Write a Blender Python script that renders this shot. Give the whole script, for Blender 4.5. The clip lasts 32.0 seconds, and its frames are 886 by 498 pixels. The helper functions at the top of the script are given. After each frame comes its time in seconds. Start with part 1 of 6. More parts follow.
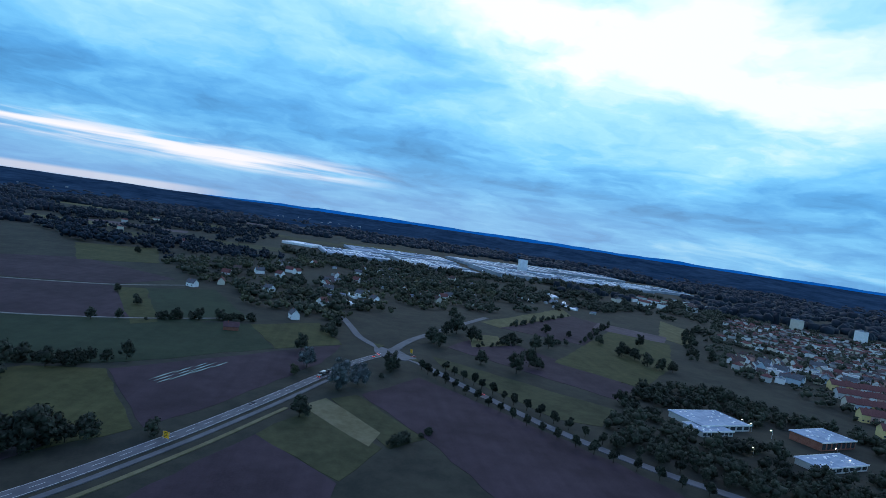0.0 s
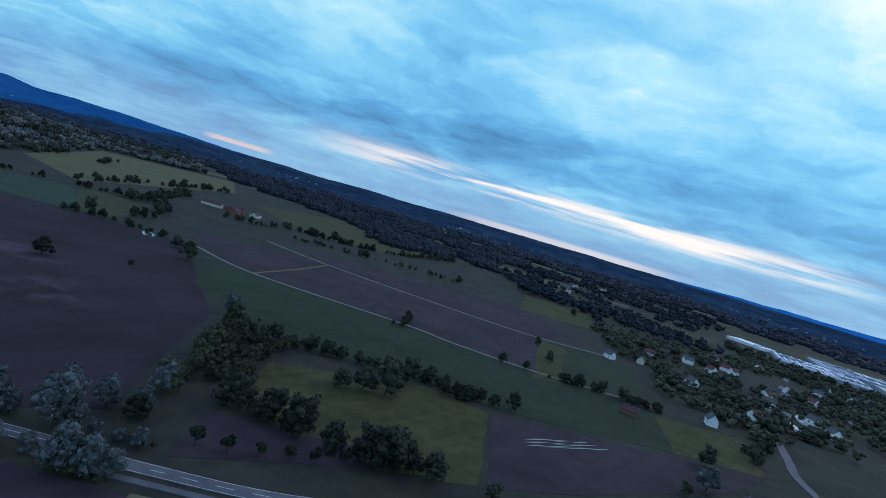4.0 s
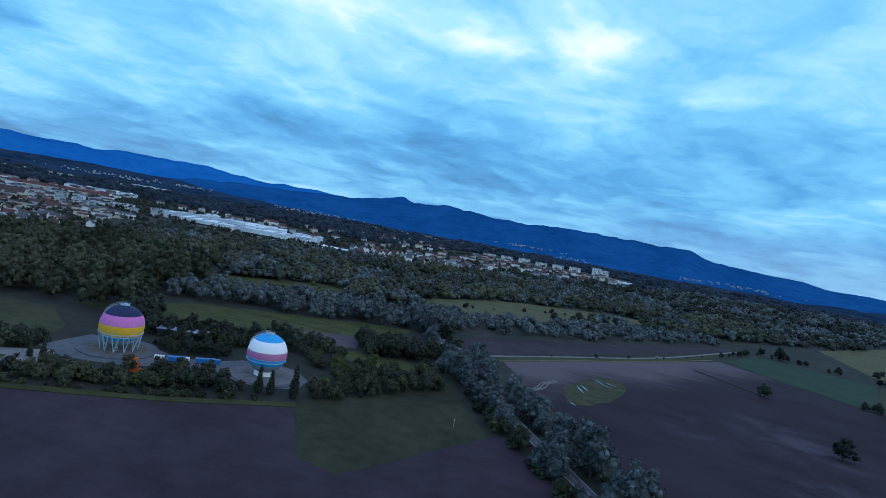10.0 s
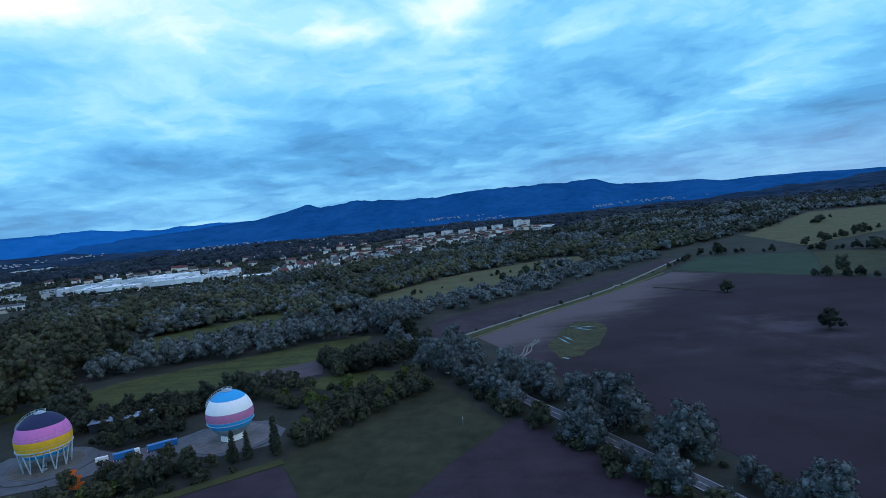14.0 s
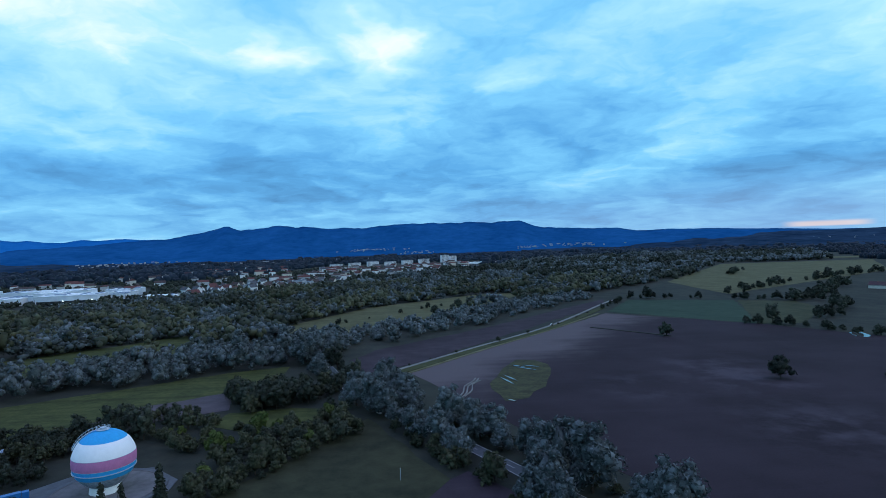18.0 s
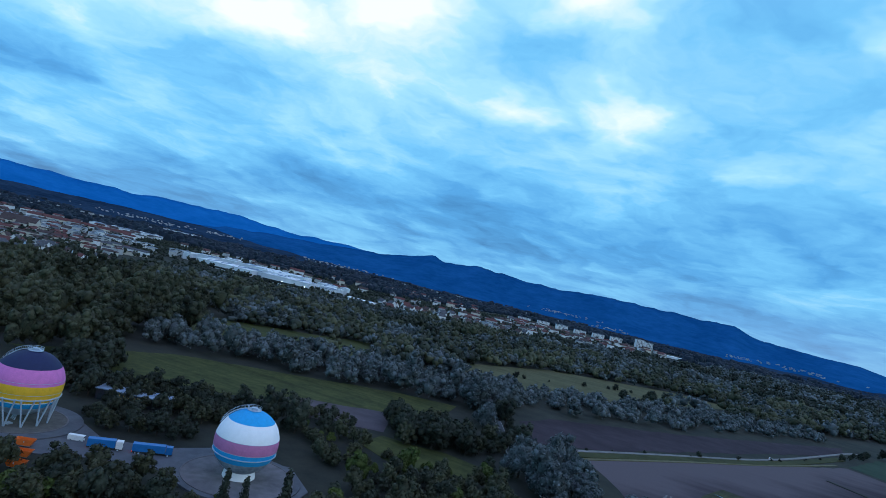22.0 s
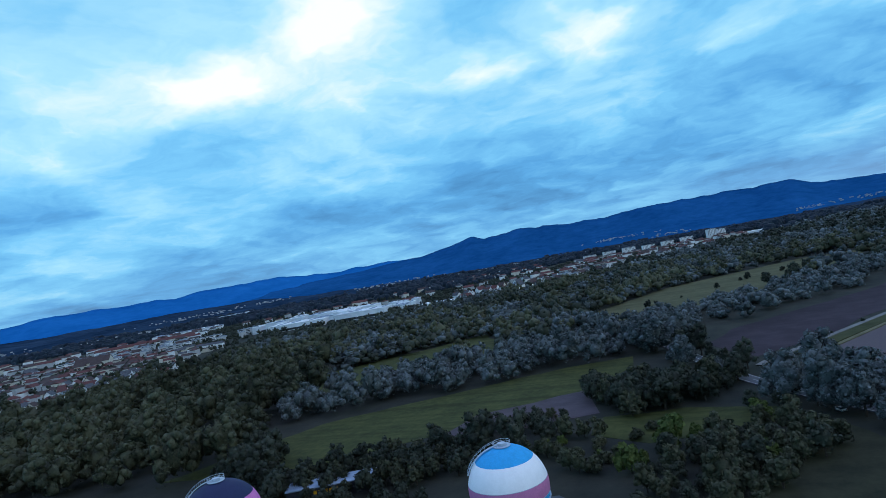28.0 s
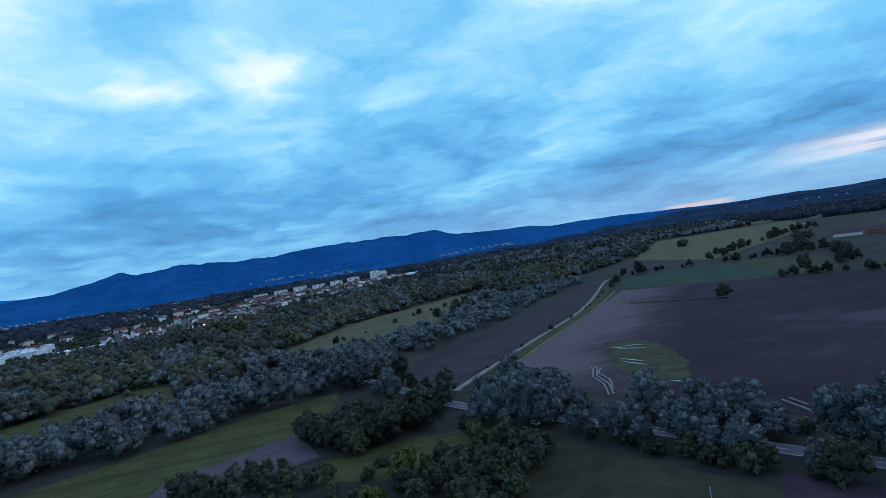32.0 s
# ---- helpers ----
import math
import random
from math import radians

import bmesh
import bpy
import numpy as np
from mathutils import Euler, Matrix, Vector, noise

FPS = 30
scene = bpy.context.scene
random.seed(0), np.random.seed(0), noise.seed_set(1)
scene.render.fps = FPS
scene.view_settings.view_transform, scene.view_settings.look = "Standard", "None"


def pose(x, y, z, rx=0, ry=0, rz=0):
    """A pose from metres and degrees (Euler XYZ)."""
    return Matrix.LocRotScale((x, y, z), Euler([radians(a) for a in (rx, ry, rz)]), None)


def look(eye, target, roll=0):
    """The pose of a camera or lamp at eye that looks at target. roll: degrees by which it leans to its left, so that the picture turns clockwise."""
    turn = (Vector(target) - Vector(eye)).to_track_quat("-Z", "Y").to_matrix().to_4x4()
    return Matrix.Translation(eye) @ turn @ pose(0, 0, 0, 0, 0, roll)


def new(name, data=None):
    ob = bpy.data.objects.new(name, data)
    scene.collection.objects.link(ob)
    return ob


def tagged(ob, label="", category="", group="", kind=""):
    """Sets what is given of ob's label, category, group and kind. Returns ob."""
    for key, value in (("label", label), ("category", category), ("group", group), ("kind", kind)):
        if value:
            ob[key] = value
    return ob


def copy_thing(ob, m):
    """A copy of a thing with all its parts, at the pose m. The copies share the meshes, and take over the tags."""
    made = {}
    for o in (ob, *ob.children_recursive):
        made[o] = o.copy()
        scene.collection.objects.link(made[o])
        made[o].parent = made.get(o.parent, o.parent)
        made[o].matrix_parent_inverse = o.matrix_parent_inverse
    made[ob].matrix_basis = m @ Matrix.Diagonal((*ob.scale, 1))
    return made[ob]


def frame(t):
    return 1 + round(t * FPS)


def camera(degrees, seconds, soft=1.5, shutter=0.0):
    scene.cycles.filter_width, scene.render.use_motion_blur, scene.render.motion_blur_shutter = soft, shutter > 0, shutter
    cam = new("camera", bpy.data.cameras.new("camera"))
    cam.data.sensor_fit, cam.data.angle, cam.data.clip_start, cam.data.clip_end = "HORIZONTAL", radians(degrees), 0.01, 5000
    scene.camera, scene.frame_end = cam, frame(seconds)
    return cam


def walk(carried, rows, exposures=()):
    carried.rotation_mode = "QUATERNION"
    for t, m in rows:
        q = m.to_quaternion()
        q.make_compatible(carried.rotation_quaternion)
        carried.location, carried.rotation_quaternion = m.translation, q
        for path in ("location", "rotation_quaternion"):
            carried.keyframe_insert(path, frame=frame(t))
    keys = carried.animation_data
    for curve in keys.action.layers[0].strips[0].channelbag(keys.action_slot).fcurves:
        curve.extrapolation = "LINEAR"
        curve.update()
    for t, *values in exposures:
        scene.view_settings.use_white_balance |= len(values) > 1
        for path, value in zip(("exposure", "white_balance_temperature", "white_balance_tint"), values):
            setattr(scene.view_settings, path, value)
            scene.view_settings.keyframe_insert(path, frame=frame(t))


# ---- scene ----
EXPOSURES = [(0, 0, 6250, 10), (2, 0, 6400, 10), (3, 0.01, 6750, 10), (6, 0.06, 6950, 10), (8, 0.04, 6550, 10), (10, 0.12, 6500, 10), (13, 0.12, 6517, 10), (14.5, 0.14, 6525, 10), (17, 0.16, 6539, 10), (19, 0.06, 6550, 10), (21, 0.12, 6450, 10), (22, 0.02, 6300, 10), (23, -0.2, 6100, 10), (24, -0.28, 5750, 10), (24.5, -0.27, 5750, 10), (26.5, 0.05, 6200, 10), (27, 0.1, 6317, 10), (28, 0.03, 6550, 10), (29, -0.03, 6538, 10), (30, 0.04, 6525, 10), (31, 0.06, 6512, 10), (32, 0.03, 6500, 10)]
cam = camera(74.4, 32.0, soft=0.7)
# seconds, eye, heading to the left of +y, pitch, roll
PATH = [
    (0, -42.69, -119.21, 122.36, -98.19, -2.42, 8.35),
    (0.5, -32.32, -122.89, 120.85, -94.17, -2.04, 10.71),
    (1, -22.60, -126.00, 119.42, -89.52, -1.97, 13.33),
    (1.5, -13.51, -128.49, 118.48, -84.45, -2.32, 14.85),
    (2, -6.19, -130.55, 117.57, -78.88, -2.84, 14.98),
    (2.5, -0.01, -132.54, 117.54, -72.87, -3.29, 16.01),
    (3, 7.11, -132.30, 117.27, -67.24, -3.76, 16.03),
    (3.5, 15.35, -131.45, 116.60, -61.30, -3.95, 16.39),
    (5.5, 39.23, -126.42, 108.86, -36.75, -2.22, 17.05),
    (6, 40.45, -123.01, 107.67, -31.06, -1.82, 18.30),
    (6.5, 43.63, -117.87, 106.77, -24.86, -1.82, 18.57),
    (7, 47.45, -113.37, 106.23, -18.13, -2.04, 19.28),
    (7.5, 48.85, -111.65, 105.99, -11.50, -2.34, 19.73),
    (8, 45.02, -112.05, 105.65, -5.58, -2.84, 19.65),
    (8.5, 45.34, -105.05, 105.00, 0.43, -3.23, 20.11),
    (9, 44.05, -96.42, 104.21, 7.13, -3.50, 19.94),
    (9.5, 42.11, -87.48, 103.09, 12.02, -3.24, 17.95),
    (10, 39.67, -81.16, 101.83, 15.09, -2.54, 10.36),
    (10.5, 36.27, -75.64, 100.53, 17.47, -1.80, 2.35),
    (11, 32.65, -70.96, 99.53, 18.67, -0.70, -1.18),
    (11.5, 28.89, -66.47, 98.79, 18.00, -0.13, -3.11),
    (12, 25.14, -62.38, 98.46, 16.00, -0.38, -6.47),
    (12.5, 22.12, -58.80, 98.44, 13.99, -1.17, -9.51),
    (13, 19.59, -56.50, 98.71, 11.44, -2.20, -10.10),
    (13.5, 17.23, -54.03, 98.93, 9.14, -3.18, -9.03),
    (14, 15.15, -50.95, 98.74, 7.14, -3.75, -5.66),
    (14.5, 13.04, -47.08, 98.55, 5.78, -3.84, -3.62),
    (16.5, 5.54, -24.78, 93.15, 1.57, -2.18, -4.93),
    (17, 3.74, -20.78, 92.25, 0.61, -1.60, -4.90),
    (17.5, 2.14, -16.87, 91.28, -0.28, -1.16, -4.17),
    (18, 0.77, -12.95, 90.49, -0.59, -0.82, -1.91),
    (18.5, -0.54, -8.75, 89.96, -0.58, -0.81, -0.30),
    (19, -1.70, -3.98, 89.42, -0.11, -1.22, 2.30),
    (19.5, -2.42, 1.04, 89.22, 1.07, -1.97, 3.58),
    (20, -3.22, 7.69, 88.59, 3.95, -2.98, 4.84),
    (20.5, -5.20, 14.25, 87.73, 5.45, -3.69, 11.31),
    (21, -7.95, 20.69, 86.44, 8.66, -3.77, 10.55),
    (21.5, -10.05, 26.09, 84.45, 13.78, -0.32, 12.33),
    (22, -11.87, 28.67, 82.85, 18.95, 2.91, 13.20),
    (22.5, -15.24, 35.31, 82.20, 23.48, 4.20, 13.85),
    (23, -18.99, 42.21, 81.48, 28.10, 4.54, 12.33),
    (23.5, -20.32, 44.83, 80.99, 31.37, 3.22, 7.91),
    (24, -25.22, 48.84, 81.20, 33.78, 1.16, 5.09),
    (24.5, -31.83, 53.70, 81.49, 35.21, -1.23, 1.12),
    (26.5, -59.21, 74.38, 73.73, 31.37, -1.34, -9.44),
    (27, -61.79, 70.15, 73.24, 28.33, 0.46, -11.99),
    (27.5, -67.60, 61.51, 73.62, 26.05, 1.05, -10.71),
    (28, -73.44, 57.80, 74.53, 21.99, 1.52, -10.16),
    (28.5, -79.12, 57.31, 75.48, 18.31, 1.18, -12.14),
    (29, -84.69, 58.22, 76.28, 14.01, 0.41, -12.75),
    (29.5, -89.41, 61.11, 76.67, 8.93, -0.55, -12.20),
    (30, -92.03, 64.85, 76.66, 4.53, -1.12, -12.45),
    (30.5, -93.69, 67.86, 76.22, 0.75, -1.19, -13.27),
    (31, -95.20, 70.24, 75.64, -3.32, -1.05, -12.58),
    (31.5, -97.59, 71.46, 74.92, -6.98, -0.60, -10.64),
    (32, -98.85, 72.35, 74.58, -10.17, -0.04, -8.87),
]


def aimed(x, y, z, heading, pitch, roll):
    a, b = radians(heading), radians(pitch)
    ahead = Vector((-math.sin(a) * math.cos(b), math.cos(a) * math.cos(b), math.sin(b)))
    return look((x, y, z), Vector((x, y, z)) + ahead * 10, roll)


walk(cam, [(t, aimed(*row)) for t, *row in PATH], EXPOSURES)


# ---- materials: a small node helper ----
class Graph:
    def __init__(self, tree):
        self.tree = tree
        tree.nodes.clear()

    def add(self, kind, values=None, **props):
        node = self.tree.nodes.new(kind)
        for key, value in props.items():
            setattr(node, key, value)
        for key, value in (values or {}).items():
            if isinstance(value, bpy.types.NodeSocket):
                self.tree.links.new(value, node.inputs[key])
            else:
                node.inputs[key].default_value = value
        return node

    def math(self, op, a, b=0.0, c=0.0, clamp=False):
        return self.add("ShaderNodeMath", {0: a, 1: b, 2: c}, operation=op, use_clamp=clamp).outputs[0]

    def mix(self, fac, a, b, blend="MIX"):
        return self.add("ShaderNodeMix", {0: fac, 6: a, 7: b}, data_type="RGBA", blend_type=blend, clamp_factor=True).outputs[2]

    def ramp(self, fac, stops):
        node = self.add("ShaderNodeValToRGB", {0: fac})
        while len(node.color_ramp.elements) < len(stops):
            node.color_ramp.elements.new(0.5)
        for e, (at, col) in zip(node.color_ramp.elements, stops):
            e.position, e.color = at, (*col, 1)
        return node.outputs[0]

    def noise(self, vector, scale, detail=4.0, rough=0.55, distort=0.0):
        return self.add("ShaderNodeTexNoise", {"Vector": vector, "Scale": scale, "Detail": detail, "Roughness": rough, "Distortion": distort}).outputs[0]

    def span(self, value, a, b, c=0.0, d=1.0):
        return self.add("ShaderNodeMapRange", {0: value, 1: a, 2: b, 3: c, 4: d}, interpolation_type="SMOOTHSTEP").outputs[0]


# ---- sky: broken evening overcast over a blue Nishita sky ----
SUN_HEADING, SUN_HEIGHT = -105.0, 32.0  # to the left of +y, degrees
world = bpy.data.worlds.new("evening sky")
scene.world = world
world.use_nodes = True
w = Graph(world.node_tree)
coord = w.add("ShaderNodeTexCoord").outputs["Generated"]
xyz = w.add("ShaderNodeSeparateXYZ", {0: coord}).outputs
up = w.math("MAXIMUM", xyz[2], 0.0)
lift = w.math("ADD", up, 0.16)
flat = w.add("ShaderNodeCombineXYZ", {0: w.math("DIVIDE", xyz[0], lift), 1: w.math("DIVIDE", xyz[1], lift), 2: 0.0}).outputs[0]
curl = w.add("ShaderNodeTexNoise", {"Vector": flat, "Scale": 1.1, "Detail": 5.0, "Roughness": 0.6}).outputs[1]
curl = w.add("ShaderNodeVectorMath", {0: curl, 1: (0.5, 0.5, 0.5)}, operation="SUBTRACT").outputs[0]
drift = w.add("ShaderNodeVectorMath", {0: curl, 1: (0.75, 0.75, 0.0), 2: flat}, operation="MULTIPLY_ADD").outputs[0]
turned = w.add("ShaderNodeMapping", {0: drift, "Rotation": (0, 0, radians(20)), "Scale": (1.0, 0.85, 1.0)}).outputs[0]
big = w.noise(turned, 0.55, 2.0, 0.5)
fine = w.noise(turned, 1.9, 7.0, 0.54)
cover = w.math("ADD", w.math("MULTIPLY", big, 0.60), w.math("MULTIPLY", fine, 0.44))
puffs = w.noise(drift, 4.4, 4.0, 0.55)
cover = w.math("ADD", cover, w.math("MULTIPLY", w.math("SUBTRACT", puffs, 0.5), 0.2))


def patch(heading, height, size, amount):
    """A thinner (+) or thicker (-) place in the cloud cover."""
    a, e = radians(heading), radians(height)
    k = math.cos(e) / (math.sin(e) + 0.16)
    far = w.add("ShaderNodeVectorMath", {0: drift, 1: (-math.sin(a) * k, math.cos(a) * k, 0.0)}, operation="DISTANCE").outputs["Value"]
    return w.span(far, 0.0, size * k / 40.0, amount * 0.9, 0.0)


for spot in ((16, 18, 5, 0.2), (5, 19, 6, 0.2), (-7, 15, 4, 0.16), (-28, 22, 6, 0.2), (11, 28, 8, 0.22), (-18, 26, 6, 0.16), (33, 25, 8, 0.12), (72, 19, 7, 0.14), (45, 19, 6, 0.12), (-112, 17, 14, 0.24), (-130, 16, 12, 0.22), (-84, 25, 14, 0.24), (-84, 40, 16, 0.24), (-100, 22, 12, 0.2), (2, 40, 14, 0.2), (31, 6.5, 8, -0.10), (-16, 10, 9, -0.10), (-37, 5, 7, -0.08), (-58, 9, 9, -0.09), (-93, 7, 8, -0.08), (59, 10, 9, -0.09), (40, 15, 7, -0.08), (-48, 20, 9, -0.08), (-57, 26, 9, 0.2)):
    cover = w.math("ADD", cover, patch(*spot))
sky = w.add("ShaderNodeTexSky", sky_type="NISHITA", sun_disc=False, sun_elevation=radians(SUN_HEIGHT), sun_rotation=radians(-SUN_HEADING), air_density=1.6, ozone_density=3.0).outputs[0]
sky = w.mix(1.0, sky, (0.045, 0.075, 0.11, 1), "MULTIPLY")
level = w.math("ADD", cover, w.span(up, 0.02, 0.36, 0.01, 0.135))
cloud = w.ramp(level, [(0.36, (0.052, 0.215, 0.49)), (0.49, (0.105, 0.41, 0.82)), (0.60, (0.205, 0.62, 1.0)), (0.72, (0.45, 0.85, 1.07)), (0.85, (1.06, 1.13, 1.13))])
tone = w.mix(0.10, cloud, sky)
# unseen sky overhead, toned bright blue-grey to colour the light on the land
tone = w.mix(w.span(up, 0.45, 0.75), tone, w.mix(fine, (0.29, 0.41, 0.84, 1), (0.54, 0.70, 1.26, 1)))
# paler haze low down towards the sunset, and the gap in the clouds that the sunset shines through
west = w.add("ShaderNodeVectorMath", {0: coord, 1: (math.sin(radians(66)), math.cos(radians(66)), 0.0)}, operation="DOT_PRODUCT").outputs["Value"]
low = w.span(up, 0.0, 0.12, 1.0, 0.0)
pale = w.math("MULTIPLY", low, w.span(west, 0.2, 0.95, 0.12, 0.55))
tone = w.mix(pale, tone, (0.30, 0.47, 0.74, 1))
along = w.add("ShaderNodeMapping", {0: coord, "Scale": (1.3, 1.3, 24.0)}).outputs[0]
streak = w.noise(along, 2.3, 4.0, 0.5, 0.2)
gap = w.math("MULTIPLY", w.span(streak, 0.40, 0.56), w.math("MULTIPLY", w.span(up, 0.034, 0.050), w.span(up, 0.060, 0.084, 1.0, 0.0)))
gap = w.math("MULTIPLY", gap, w.span(west, 0.88, 0.975))
tone = w.mix(gap, tone, (1.0, 0.96, 0.98, 1))
edge = w.math("MULTIPLY", w.math("MULTIPLY", w.span(xyz[2], -0.012, -0.006), w.span(xyz[2], -0.001, 0.005, 1.0, 0.0)), w.span(west, 0.975, 0.998))
tone = w.mix(w.math("MULTIPLY", edge, 0.5), tone, (1.0, 0.86, 0.80, 1))
spark = w.add("ShaderNodeVectorMath", {0: coord, 1: (math.sin(radians(34)), math.cos(radians(34)), 0.013)}, operation="DOT_PRODUCT").outputs["Value"]
spark = w.math("MULTIPLY", w.math("MULTIPLY", w.span(up, 0.002, 0.005), w.span(up, 0.008, 0.013, 1.0, 0.0)), w.span(spark, 0.9982, 0.9997))
tone = w.mix(w.math("MULTIPLY", spark, 0.55), tone, (1.0, 0.74, 0.62, 1))
back = w.add("ShaderNodeBackground", {0: tone, 1: 1.0})
w.tree.links.new(back.outputs[0], w.add("ShaderNodeOutputWorld").inputs[0])

sun = new("sun", bpy.data.lights.new("sun", "SUN"))
sun.data.energy, sun.data.angle, sun.data.color = 0.3, radians(25), (1.0, 0.95, 0.9)
a, b = radians(SUN_HEADING), radians(SUN_HEIGHT)
sun.matrix_world = look((0, 0, 500), (500 * math.sin(a) * math.cos(b), -500 * math.cos(a) * math.cos(b), 500 - 500 * math.sin(b)))


def material(name, build, rough=0.9, bump=0.0, bump_scale=1.0, metal=0.0, spec=0.3):
    """build(graph, place) returns the colour socket, and a height socket or None."""
    mat = bpy.data.materials.new(name)
    mat.use_nodes = True
    g = Graph(mat.node_tree)
    place = g.add("ShaderNodeTexCoord").outputs["Object"]
    colour, height = build(g, place)
    values = {"Base Color": colour, "Roughness": rough, "Metallic": metal, "Specular IOR Level": spec}
    if height is not None and bump:
        values["Normal"] = g.add("ShaderNodeBump", {"Strength": bump, "Distance": bump_scale, "Height": height}).outputs[0]
    shader = g.add("ShaderNodeBsdfPrincipled", values)
    g.tree.links.new(shader.outputs[0], g.add("ShaderNodeOutputMaterial").inputs[0])
    return mat


def mottled(name, dark, light, scale=0.05, fine=1.5, rough=0.9, bump=0.3, bump_scale=0.2, metal=0.0, spec=0.12, rows=None, row_dark=0.75):
    """Two tones mixed by a broad and a fine noise; rows: (heading, width) of drill or mowing lines."""

    def build(g, place):
        a = g.noise(place, scale, 3.0, 0.6)
        b = g.noise(place, fine, 6.0, 0.65)
        c = g.noise(place, scale * 4.3, 4.0, 0.6)
        fac = g.math("ADD", g.span(a, 0.32, 0.68, 0.0, 0.5), g.math("ADD", g.math("MULTIPLY", g.math("SUBTRACT", b, 0.5), 0.7), g.span(c, 0.3, 0.7, 0.0, 0.5)), clamp=True)
        colour = g.mix(fac, (*dark, 1), (*light, 1))
        if rows:
            turn = g.add("ShaderNodeMapping", {0: place, "Rotation": (0, 0, radians(-rows[0])), "Scale": (0.02, 1.0, 1.0)}).outputs[0]
            wave = g.noise(turn, 0.5 / rows[1], 3.0, 0.6)
            colour = g.mix(g.span(wave, 0.42, 0.68, 0.0, 1 - row_dark), colour, (*[c * 0.55 for c in dark], 1))
        return colour, b

    return material(name, build, rough, bump, bump_scale, metal, spec)


def painted(name, colour, rough=0.7, metal=0.0, wear=0.15, scale=0.6, spec=0.25):
    return mottled(name, tuple(c * (1 - wear) for c in colour), tuple(min(1, c * (1 + wear * 0.4)) for c in colour), scale, 7.0, rough, 0.08, 0.02, metal, spec)


# ---- materials of the land ----
M_EARTH = mottled("meadow_land", (0.018, 0.021, 0.018), (0.043, 0.044, 0.033), 0.02, 0.6)
M_SOIL = mottled("ploughed_soil", (0.026, 0.018, 0.024), (0.054, 0.038, 0.049), 0.016, 0.9, rows=(56, 3.5), row_dark=0.8)
M_SOIL_DRY = mottled("dry_soil", (0.060, 0.047, 0.056), (0.105, 0.086, 0.096), 0.02, 0.8, rows=(56, 3.5), row_dark=0.8)
M_GRASS = mottled("grass", (0.026, 0.031, 0.015), (0.058, 0.061, 0.030), 0.03, 0.7)
M_GRASS_OLIVE = mottled("olive_grass", (0.033, 0.037, 0.014), (0.066, 0.069, 0.028), 0.03, 0.7, rows=(30, 4.0), row_dark=0.75)
M_CROP = mottled("green_crop", (0.019, 0.038, 0.023), (0.036, 0.060, 0.038), 0.02, 0.7, rows=(35, 4.0), row_dark=0.85)
M_CROP_DARK = mottled("dark_green_crop", (0.016, 0.027, 0.015), (0.030, 0.044, 0.025), 0.02, 0.7, rows=(35, 4.0), row_dark=0.85)
M_TAN = mottled("dry_grass", (0.090, 0.085, 0.045), (0.150, 0.140, 0.085), 0.05, 0.8)
M_ASPHALT = mottled("asphalt", (0.068, 0.073, 0.084), (0.116, 0.123, 0.138), 0.05, 2.0, rough=0.72, bump=0.1)
M_WEEDS = mottled("weedy_dark_grass", (0.020, 0.022, 0.013), (0.046, 0.048, 0.026), 0.03, 0.7)
M_PATCH = mottled("wet_weeds", (0.030, 0.030, 0.020), (0.080, 0.080, 0.036), 0.12, 0.5, rows=(-32, 5.0), row_dark=0.6)


def drying(g, place):
    """Ploughed soil that has dried pale along the track."""
    broad, fine_ = g.noise(place, 0.014, 4.0, 0.6), g.noise(place, 0.9, 6.0, 0.65)
    turn = g.add("ShaderNodeMapping", {0: place, "Rotation": (0, 0, radians(-56)), "Scale": (0.03, 1.0, 1.0)}).outputs[0]
    rows = g.noise(turn, 0.12, 4.0, 0.65)
    soil = g.mix(g.math("ADD", g.span(broad, 0.3, 0.7, 0.0, 0.6), g.math("MULTIPLY", g.math("SUBTRACT", fine_, 0.3), 0.7), clamp=True), (0.022, 0.016, 0.020, 1), (0.046, 0.034, 0.043, 1))
    soil = g.mix(g.span(rows, 0.5, 0.75, 0.0, 0.14), soil, (0.068, 0.054, 0.070, 1))
    for x, y, r in ((182, 372, 60), (190, 330, 50), (178, 250, 60), (120, 330, 45)):
        near = g.add("ShaderNodeVectorMath", {0: place, 1: (x, y, 0.0)}, operation="DISTANCE").outputs["Value"]
        soil = g.mix(g.math("MULTIPLY", g.span(near, 4.0, r, 0.75, 0.0), g.span(g.noise(place, 0.035, 4.0, 0.6), 0.42, 0.66)), soil, (0.074, 0.060, 0.074, 1))
    away = g.add("ShaderNodeVectorMath", {0: place, 1: (0.82, -0.57, 0.0)}, operation="DOT_PRODUCT").outputs["Value"]
    away = g.math("ADD", g.math("ADD", away, 239.5), g.math("MULTIPLY", g.math("SUBTRACT", broad, 0.5), 120.0))
    away = g.math("ADD", away, g.math("MULTIPLY", g.math("SUBTRACT", rows, 0.5), 60.0))
    dry = g.span(away, 20.0, 95.0, 1.0, 0.0)
    return g.mix(dry, soil, g.mix(fine_, (0.082, 0.066, 0.072, 1), (0.135, 0.112, 0.118, 1))), fine_


